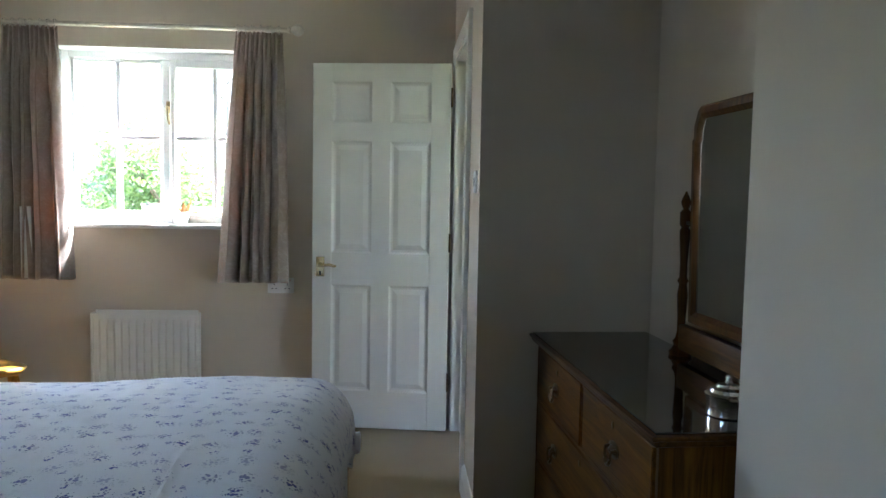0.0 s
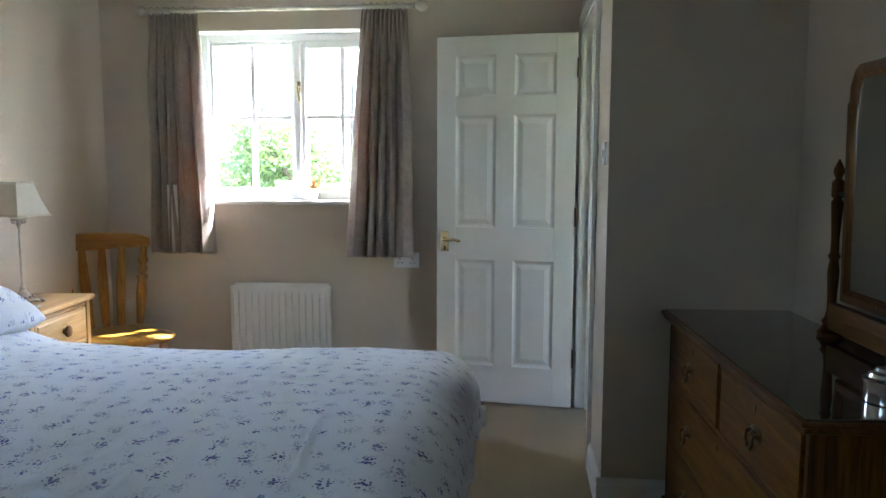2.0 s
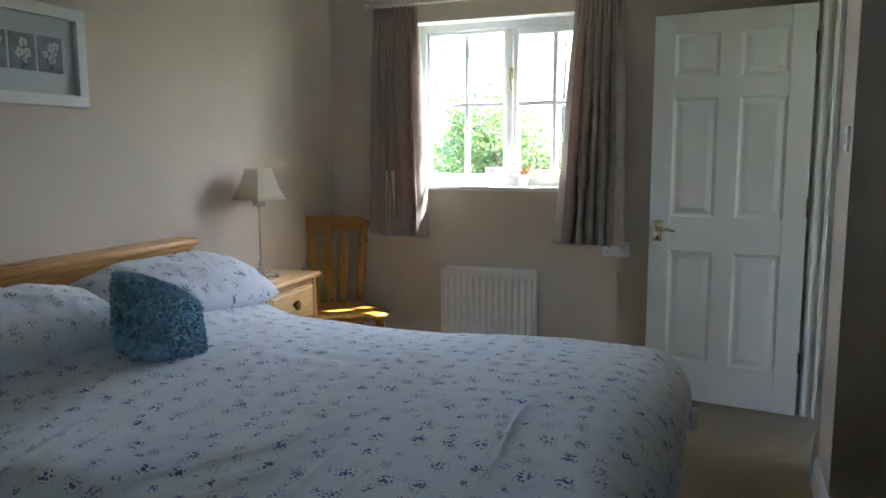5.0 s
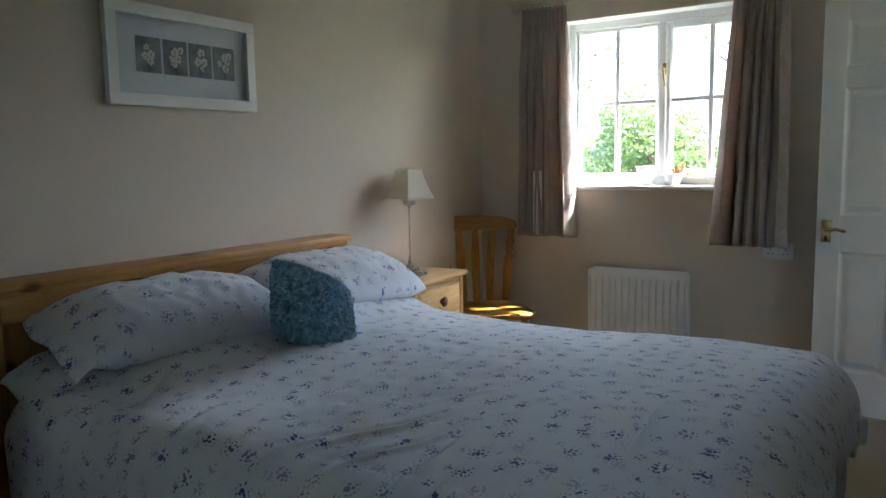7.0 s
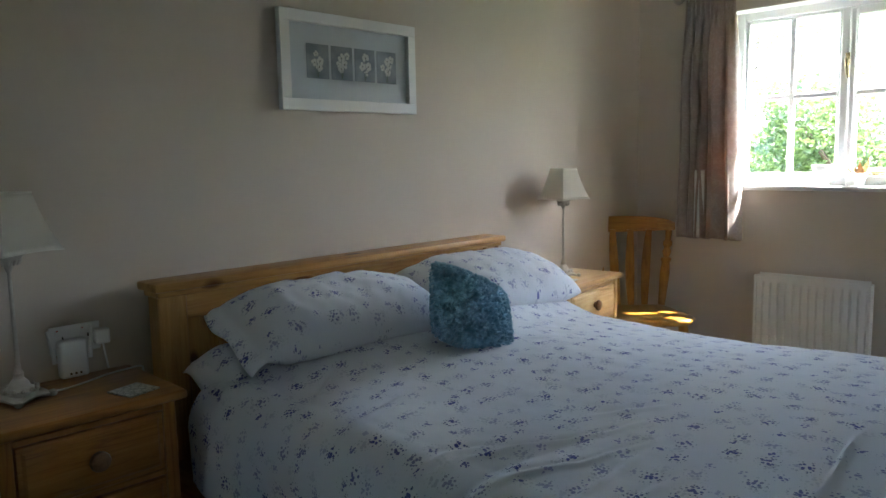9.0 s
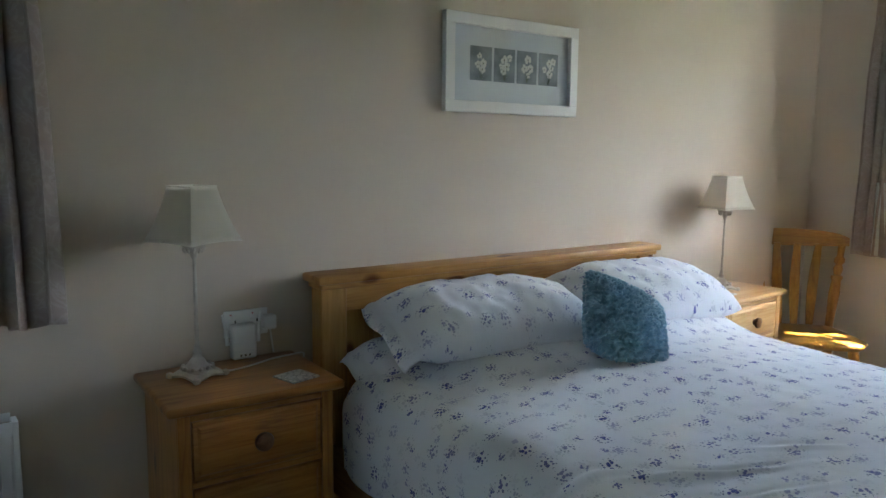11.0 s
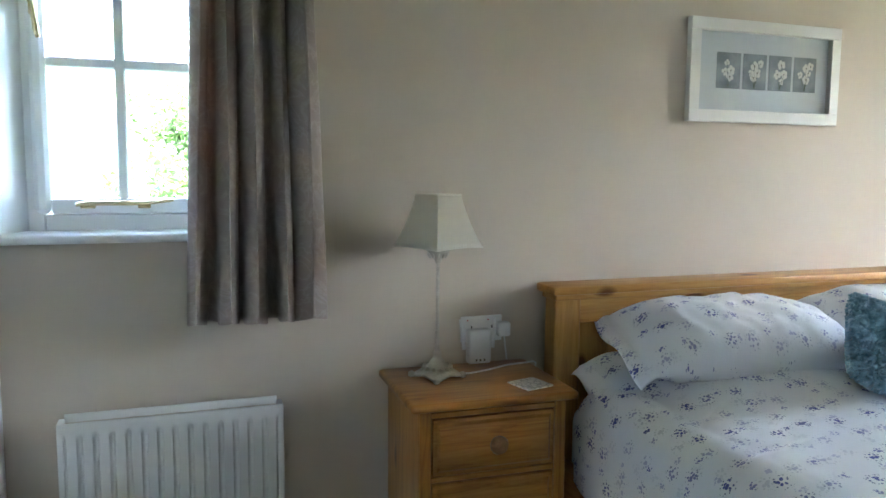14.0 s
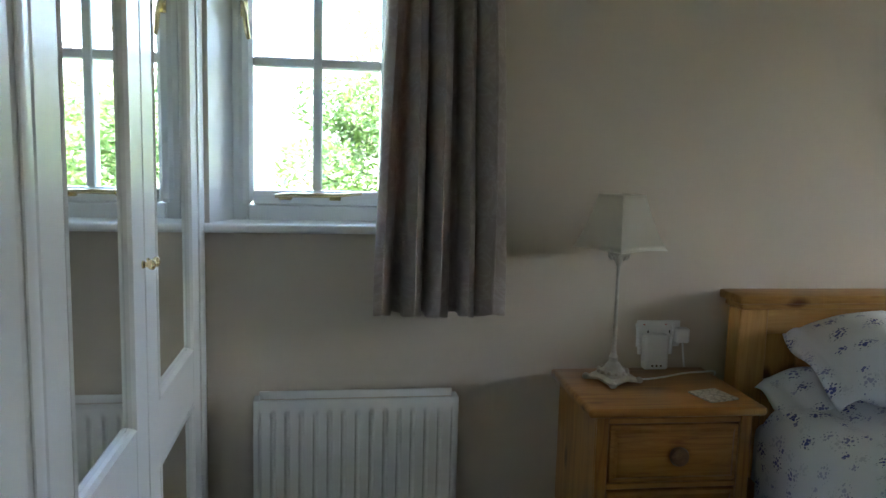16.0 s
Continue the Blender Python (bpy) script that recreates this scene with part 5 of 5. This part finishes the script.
# ---------- picture ----------
def flower_print(seed):
    m, nt, b = material("flower_print", (0.2, 0.24, 0.28), 0.6)
    v = mapping(nt, (1, 1, 1))
    back = node(nt, "ShaderNodeTexNoise", Scale=14.0, Detail=3.0)
    nt.links.new(v, back.inputs["Vector"])
    nt.links.new(ramp(nt, back.outputs["Fac"], [(0.35, (0.17, 0.20, 0.21)), (0.65, (0.29, 0.33, 0.35))]), b.inputs["Base Color"])
    return m


def picture():
    y0, y1, z0, z1 = 0.905, 1.578, 1.482, 1.841
    t = thing("framed_picture", WM, "white-framed picture with four small flower prints", "picture")
    f = 0.042
    for a in ((y0, y1, z0, z0 + f), (y0, y1, z1 - f, z1), (y0, y0 + f, z0 + f, z1 - f), (y1 - f, y1, z0 + f, z1 - f)):
        bm = B()
        box(bm, 0.004, 0.032, a[0], a[1], a[2], a[3], 0.002, 1)
        part("frame_bar", bm, GLOSS, t)
    bm = B()
    box(bm, 0.004, 0.012, y0 + f, y1 - f, z0 + f, z1 - f)
    mount = part("mount", bm, painted("pale_blue_mount", (0.60, 0.64, 0.65), (0.63, 0.67, 0.68), 0.7, 200, 3.0, 0.03), t, "pale blue card mount", smooth=False)
    petal = material("white_petals", (0.66, 0.67, 0.62), 0.7)[0]
    core = material("flower_centres", (0.10, 0.09, 0.04), 0.7)[0]
    stem = material("flower_stems", (0.16, 0.20, 0.13), 0.7)[0]
    blue = flower_print(1)
    w, g = 0.104, 0.0115
    for i in range(4):
        a = 1.029 + i * (w + g)
        bm = B()
        box(bm, 0.0122, 0.0135, a, a + w, 1.602, 1.728)
        pr = part("print", bm, blue, t, "small print of white blossoms", smooth=False)
        rnd = random.Random(20 + i)
        bm, bc, bs = B(), B(), B()
        spots = [(0.50, 0.36), (0.33, 0.55), (0.64, 0.58), (0.48, 0.76), (0.75, 0.78)][: 4 + i % 2]
        for sx, sz in spots:
            cy, cz = a + w * (sx + rnd.uniform(-0.07, 0.07)), 1.602 + 0.126 * (sz + rnd.uniform(-0.06, 0.06) - 0.05)
            r = rnd.uniform(0.009, 0.014)
            for k in range(5):
                an = 2 * math.pi * k / 5 + rnd.uniform(0, 1)
                py, pz = cy + r * 0.75 * math.cos(an), cz + r * 0.75 * math.sin(an)
                vs = [bm.verts.new((0.0137 + 0.00004 * k, py + r * 0.62 * math.cos(q) * 0.9, pz + r * 0.62 * math.sin(q))) for q in (2 * math.pi * j / 9 for j in range(9))]
                bm.faces.new(vs)
            vs = [bc.verts.new((0.0140, cy + r * 0.22 * math.cos(q), cz + r * 0.22 * math.sin(q))) for q in (2 * math.pi * j / 8 for j in range(8))]
            bc.faces.new(vs)
            tube(bs, [(0.0136, cy, cz), (0.0136, a + w * 0.5, 1.606)], 0.0006, 4)
        part("blossoms", bm, petal, pr, "white painted blossoms", smooth=False)
        part("centres", bc, core, pr, smooth=False)
        part("stems", bs, stem, pr, smooth=False)
    bm = B()
    box(bm, 0.0165, 0.0185, y0 + f - 0.002, y1 - f + 0.002, z0 + f - 0.002, z1 - f + 0.002)
    gl = part("glass", bm, GLASS, t, "clear picture glass", smooth=False)
    gl.visible_shadow = False


picture()


# ---------- electrical ----------
def socket(m, label):
    """Double socket: x along the wall, y out of the wall, centred at its origin."""
    t = thing("wall_socket", m, label, "socket", "wall sockets")
    bm = B()
    box(bm, -0.073, 0.073, 0.0, 0.009, -0.043, 0.043, 0.004, 2)
    part("plate", bm, PLASTIC, t)
    for x in (-0.036, 0.036):
        for a, b, w, h in ((0.0, 0.006, 0.004, 0.010), (-0.011, -0.016, 0.008, 0.004), (0.011, -0.016, 0.008, 0.004)):
            bm = B()
            box(bm, x + a - w / 2, x + a + w / 2, 0.0088, 0.0096, b - h / 2, b + h / 2)
            part("pin_hole_shade", bm, HOLESHADE, t, smooth=False)
        bm = B()
        box(bm, x - 0.022, x - 0.010, 0.009, 0.013, 0.018, 0.034, 0.0015, 1)
        r = part("rocker", bm, PLASTIC, t)
        bm = B()
        box(bm, x - 0.019, x - 0.013, 0.0128, 0.0134, 0.029, 0.032)
        part("mark", bm, GREEN_LED, r, smooth=False)
    return t


WALLX = Matrix(((0, 1, 0, 0), (1, 0, 0, 0), (0, 0, 1, 0), (0, 0, 0, 1)))
socket(pose(-1.066, YN, 0.776, 0, 0, 180), "white plastic double wall socket below the curtain")
socket(WM @ pose(0, 0.145, 0.785) @ WALLX, "white plastic double wall socket behind the bedside cabinet")
socket(WM @ pose(0, 2.14, 0.80) @ WALLX, "white plastic double wall socket beside the headboard")


def light_switch():
    t = thing("light_switch", pose(XD, 2.825, 1.350, 0, 0, 90), "white plastic light switch beside the doorway", "light switch")
    bm = B()
    box(bm, -0.043, 0.043, 0.0, 0.009, -0.043, 0.043, 0.004, 2)
    part("plate", bm, PLASTIC, t)
    bm = B()
    box(bm, -0.010, 0.010, 0.009, 0.014, -0.016, 0.016, 0.002, 1)
    part("rocker", bm, PLASTIC, t)


light_switch()


def repeater():
    t = thing("wifi_repeater", WM @ pose(0.015, 0.124, 0.736), "white plug-in wireless repeater with two aerials", "wifi repeater")
    bm = B()
    box(bm, 0.0, 0.038, -0.040, 0.040, -0.058, 0.055, 0.010, 3)
    part("body", bm, PLASTIC, t)
    for y, a in ((-0.050, 10), (0.050, -8)):
        bm = B()
        tube(bm, [(0.018, y, -0.01), (0.018, y + 0.001 * a * -0.4, 0.03), (0.016, y - 0.0014 * a, 0.088)], [0.007, 0.006, 0.0045], 10)
        part("aerial", bm, PLASTIC, t)
    for y in (-0.014, 0.0, 0.014):
        bm = B()
        box(bm, 0.0375, 0.0385, y - 0.003, y + 0.003, -0.047, -0.041)
        part("indicator", bm, AGED, t, smooth=False)


repeater()


def plug():
    t = thing("mains_plug", WM @ pose(0.011, 0.212, 0.785), "white mains plug in the wall socket", "plug")
    bm = B()
    box(bm, 0.0, 0.036, -0.022, 0.022, -0.024, 0.024, 0.008, 3)
    part("body", bm, PLASTIC, t)
    bm = B()
    tube(bm, [(0.03, 0.0, -0.024), (0.032, 0.002, -0.05), (0.030, 0.01, -0.10)], 0.0032, 8)
    part("lead", bm, PLASTIC, t)


plug()


def lamp_flex():
    bm = B()
    pts = [(0.139, 0.005, 0.684), (0.140, 0.045, 0.6775), (0.12, 0.12, 0.6775), (0.09, 0.20, 0.679), (0.09, 0.26, 0.682), (0.07, 0.31, 0.676), (0.035, 0.33, 0.640), (0.02, 0.33, 0.50)]
    sm = []
    for i in range(len(pts) - 1):
        p0, p1, p2, p3 = (Vector(pts[max(0, min(len(pts) - 1, i + k))]) for k in (-1, 0, 1, 2))
        for k in range(6):
            s = k / 6
            sm.append(0.5 * ((2 * p1) + (p2 - p0) * s + (2 * p0 - 5 * p1 + 4 * p2 - p3) * s * s + (3 * p1 - p0 - 3 * p2 + p3) * s ** 3))
    tube(bm, sm, 0.003, 8)
    solid("lamp_flex", bm, PLASTIC, WM, "white lamp flex trailing across the bedside cabinet", "cable")


lamp_flex()


def coaster(m, label):
    mt, nt, b = material("patterned_coaster", (0.5, 0.5, 0.48), 0.35)
    v = mapping(nt)
    c = node(nt, "ShaderNodeTexVoronoi", feature="DISTANCE_TO_EDGE", Scale=60.0)
    nt.links.new(v, c.inputs["Vector"])
    nt.links.new(ramp(nt, c.outputs["Distance"], [(0.04, (0.34, 0.36, 0.37)), (0.12, (0.66, 0.67, 0.66))]), b.inputs["Base Color"])
    bm = B()
    box(bm, -0.049, 0.049, -0.049, 0.049, 0.0, 0.005, 0.0015, 1)
    solid("coaster", bm, mt, m, label, "coaster", group="coasters on the bedside cabinets")


coaster(WM @ pose(0.300, 0.183, 0.6742, 0, 0, 14), "square grey patterned coaster on the bedside cabinet")
coaster(WM @ pose(0.215, 2.41, 0.6742, 0, 0, 10), "square grey patterned coaster on the pale cabinet")


# ---------- things on the window board ----------
def bowl():
    t = thing("planter", pose(-1.783, 4.180, 1.1112), "white ceramic footed bowl on the window board", "bowl")
    bm = B()
    lathe(bm, [(0.030, 0), (0.032, 0.004), (0.022, 0.014), (0.026, 0.024), (0.052, 0.060), (0.061, 0.098), (0.064, 0.106), (0.061, 0.108), (0.057, 0.098), (0.046, 0.060), (0.010, 0.030)], 36)
    part("body", bm, material("white_china", (0.8, 0.8, 0.79), 0.2)[0], t)


bowl()


def pot_plant():
    t = thing("potted_plant", pose(-1.635, 4.190, 1.1112), "low white ceramic pot holding dry orange leaves", "plant")
    bm = B()
    lathe(bm, [(0.040, 0), (0.043, 0.004), (0.050, 0.055), (0.052, 0.064), (0.048, 0.066), (0.045, 0.056), (0.010, 0.048)], 30)
    part("pot", bm, material("glazed_white_pot", (0.8, 0.8, 0.78), 0.2)[0], t)
    dry = painted("dry_orange_leaves", (0.30, 0.15, 0.05), (0.45, 0.26, 0.09), 0.7)
    rnd = random.Random(77)
    bm = B()
    for k in range(16):
        a, ln = rnd.uniform(0, 6.28), rnd.uniform(0.05, 0.10)
        q = pose(0.02 * math.cos(a) + 0.02, 0.02 * math.sin(a), 0.05, 0, rnd.uniform(10, 55), math.degrees(a))
        vs = [bm.verts.new(q @ Vector(v)) for v in ((0, 0, 0), (0.003, 0.012, ln * 0.5), (0, 0, ln), (0.003, -0.012, ln * 0.5))]
        bm.faces.new(vs)
    part("leaves", bm, dry, t, "dry orange leaves", smooth=False)


pot_plant()


# ---------- outside ----------
def grass_material():
    m, nt, b = material("lawn", (0.08, 0.12, 0.03), 0.9)
    v = mapping(nt)
    n = node(nt, "ShaderNodeTexNoise", Scale=0.6, Detail=6.0)
    nt.links.new(v, n.inputs["Vector"])
    nt.links.new(ramp(nt, n.outputs["Fac"], [(0.3, (0.055, 0.09, 0.025)), (0.7, (0.12, 0.15, 0.05))]), b.inputs["Base Color"])
    return m


def leaf_material(name, c0, c1):
    m, nt, b = material(name, c0, 0.5)
    g = nt.nodes.new("ShaderNodeNewGeometry")
    nt.links.new(ramp(nt, g.outputs["Random Per Island"], [(0.0, c0), (1.0, c1)]), b.inputs["Base Color"])
    tr = nt.nodes.new("ShaderNodeBsdfTranslucent")
    tr.inputs["Color"].default_value = (c1[0] * 1.6, c1[1] * 1.6, c1[2], 1)
    mx = nt.nodes.new("ShaderNodeMixShader")
    mx.inputs["Fac"].default_value = 0.35
    nt.links.new(b.outputs["BSDF"], mx.inputs[1])
    nt.links.new(tr.outputs["BSDF"], mx.inputs[2])
    nt.links.new(mx.outputs[0], nt.nodes["Material Output"].inputs["Surface"])
    return m


LEAF = leaf_material("fresh_green_leaves", (0.045, 0.076, 0.030), (0.125, 0.180, 0.080))
# leaf green darkened in its colour to tone down the overexposed west bushes
DIMLEAF = leaf_material("dimmed_green_leaves", (0.030, 0.062, 0.022), (0.095, 0.155, 0.055))
# greyish tree colours imitate the wash of the bright sky behind them
PALELEAF = leaf_material("hazed_tree_leaves", (0.09, 0.085, 0.055), (0.20, 0.17, 0.12))
BARK = painted("grey_brown_bark", (0.10, 0.075, 0.055), (0.16, 0.125, 0.095), 0.9, 20, 6.0, 0.6)
PALEBARK = painted("hazed_tree_bark", (0.10, 0.085, 0.07), (0.15, 0.13, 0.11), 0.9, 20, 6.0, 0.4)
GROUND_Z = -0.15


def leaves(name, clumps, count, size, mat, seed):
    """Leaf blades scattered through clumps (centre, radii)."""
    rnd = random.Random(seed)
    vol = [c[1][0] * c[1][1] * c[1][2] for c in clumps]
    verts, faces = [], []
    for _ in range(count):
        c, r = rnd.choices(clumps, vol)[0]
        d = Vector((rnd.gauss(0, 1), rnd.gauss(0, 1), rnd.gauss(0, 1))).normalized() * rnd.uniform(0.45, 1.0) ** 0.5
        p = Vector((c[0] + d.x * r[0], c[1] + d.y * r[1], c[2] + d.z * r[2]))
        if p.z < GROUND_Z + 0.02:
            continue
        q = Euler((rnd.uniform(-1.2, 1.2), rnd.uniform(-1.2, 1.2), rnd.uniform(0, 6.28))).to_matrix()
        s = size * rnd.uniform(0.6, 1.35)
        i = len(verts)
        for v in ((0, -0.5, 0), (0.26, -0.05, 0.06), (0, 0.55, 0), (-0.26, -0.05, 0.06)):
            verts.append(p + q @ (Vector(v) * s))
        faces += [(i, i + 1, i + 2), (i, i + 2, i + 3)]
    me = bpy.data.meshes.new(name)
    me.from_pydata([tuple(v) for v in verts], [], faces)
    me.materials.append(mat)
    return me


def outside():
    bm = B()
    n = 12
    g = [[bm.verts.new((-300 + 600 * i / n, -300 + 600 * j / n, GROUND_Z)) for j in range(n + 1)] for i in range(n + 1)]
    for i in range(n):
        for j in range(n):
            bm.faces.new((g[i][j], g[i + 1][j], g[i + 1][j + 1], g[i][j + 1]))
    solid("ground", bm, grass_material(), Matrix(), "green lawn outside the bedroom windows", "ground", "structure")
    rnd = random.Random(11)

    def bush(x0, y0, clumps, count, size, mat, seed, label):
        t = thing("bush", pose(x0, y0, GROUND_Z), label, "bush", "garden bushes")
        bm2 = B()
        for k in range(7):
            a = 2 * math.pi * k / 7 + rnd.uniform(-0.3, 0.3)
            c = clumps[k % len(clumps)]
            e = Vector((c[0][0] - x0 + 0.3 * math.cos(a), c[0][1] - y0 + 0.3 * math.sin(a), c[0][2] - GROUND_Z + 0.1))
            tube(bm2, [(0.05 * math.cos(a), 0.05 * math.sin(a), 0), tuple(e * 0.5 + Vector((0, 0, 0.15))), tuple(e)], [0.03, 0.018, 0.006], 6)
        part("stems", bm2, BARK, t)
        me = leaves("leaves", clumps, count, size, mat, seed)
        me.transform(Matrix.Translation((-x0, -y0, -GROUND_Z)))
        ob = new("leaves", me)
        ob.parent = t
        ob["kind"] = "stuff"

    def heap(x, y, w, d, h, k, seed):
        r2 = random.Random(seed)
        out = []
        for _ in range(k):
            cx, cy = x + r2.uniform(-w, w), y + r2.uniform(-d, d)
            cz = GROUND_Z + h * r2.uniform(0.15, 0.85)
            r = r2.uniform(0.22, 0.42)
            out.append(((cx, cy, cz), (r, r, r * 0.85)))
        return out

    bush(-2.25, 8.0, heap(-2.25, 8.0, 1.0, 0.5, 2.25, 44, 1), 18000, 0.06, LEAF, 31, "dense green garden bush beyond the lawn")
    bush(-3.6, 8.6, heap(-3.6, 8.6, 0.8, 0.5, 2.05, 24, 2), 9000, 0.06, LEAF, 32, "dense green garden bush beyond the lawn")
    bush(-0.6, 8.4, heap(-0.6, 8.4, 0.9, 0.5, 2.3, 26, 3), 9500, 0.06, LEAF, 33, "dense green garden bush beyond the lawn")
    bush(-7.2, 0.22, heap(-7.2, 0.17, 0.55, 0.78, 2.3, 34, 4), 16000, 0.06, DIMLEAF, 34, "dense green garden bush outside the small window")
    bush(-8.2, 2.2, heap(-8.2, 2.2, 0.8, 0.9, 2.3, 20, 5), 6500, 0.065, DIMLEAF, 35, "dense green garden bush outside the small window")

    def tree(x, y, h, seed, label):
        r2 = random.Random(seed)
        t = thing("tree", pose(x, y, GROUND_Z), label, "tree", "garden trees")
        bm2 = B()
        tube(bm2, [(0, 0, 0), (0.05, 0.02, h * 0.25), (0.0, 0.05, h * 0.5), (0.06, 0, h * 0.85)], [0.07, 0.05, 0.035, 0.01], 10)
        part("trunk", bm2, PALEBARK, t)
        clumps = []
        for k in range(16):
            a, z = r2.uniform(0, 6.28), h * r2.uniform(0.25, 0.8)
            ln = h * r2.uniform(0.15, 0.32)
            e = Vector((math.cos(a) * ln, math.sin(a) * ln, z + ln * r2.uniform(0.3, 0.9)))
            b2 = B()
            mid = Vector((e.x * 0.5, e.y * 0.5, (z + e.z) / 2 - 0.05))
            tube(b2, [(0, 0, z), tuple(mid), tuple(e)], [0.018, 0.011, 0.004], 6)
            for q in range(5):
                s = r2.uniform(0.35, 1)
                p = Vector((0, 0, z)).lerp(e, s)
                d = Vector((r2.uniform(-1, 1), r2.uniform(-1, 1), r2.uniform(0.1, 1))).normalized() * h * 0.09
                tube(b2, [tuple(p), tuple(p + d)], [0.006, 0.002], 5)
            part("limb", b2, PALEBARK, t)
            clumps.append((tuple(e), (h * 0.10, h * 0.10, h * 0.09)))
        me = leaves("crown", clumps, 3600, 0.075, PALELEAF, seed)
        ob = new("crown", me)
        ob.parent = t
        ob["kind"] = "stuff"

    tree(-5.6, 11.5, 3.9, 51, "slender garden tree with leaves coloured pale beyond the bushes")
    tree(-3.4, 13.0, 4.2, 52, "slender garden tree with leaves coloured pale beyond the bushes")
    tree(-9.5, 0.6, 3.6, 53, "slender garden tree with leaves coloured pale beyond the bushes")

    # pale palings at the garden's edge
    t = thing("fence", pose(-6.4, 9.6, GROUND_Z), "pale weathered wooden paling fence in the garden", "fence")
    pal = painted("weathered_palings", (0.22, 0.20, 0.17), (0.30, 0.28, 0.25), 0.8, 30, 4.0, 0.3)
    bm = B()
    box(bm, -0.045, 0.045, -0.009, 0.009, 0.05, 1.55, 0.004, 1)
    me = mesh_of("paling", bm, pal)
    for i in range(19):
        ob = new("paling", me)
        ob.parent = t
        ob.matrix_basis = pose(0.14 * i, 0, 0.01 * math.sin(i * 1.7))
    for z in (0.35, 1.25):
        bm = B()
        box(bm, -0.05, 2.57, 0.010, 0.045, z - 0.04, z + 0.04)
        part("rail", bm, pal, t)
    for x in (0.0, 1.26, 2.52):
        bm = B()
        box(bm, x - 0.04, x + 0.04, 0.046, 0.12, 0.0, 1.6, 0.004, 1)
        part("post", bm, pal, t)


outside()
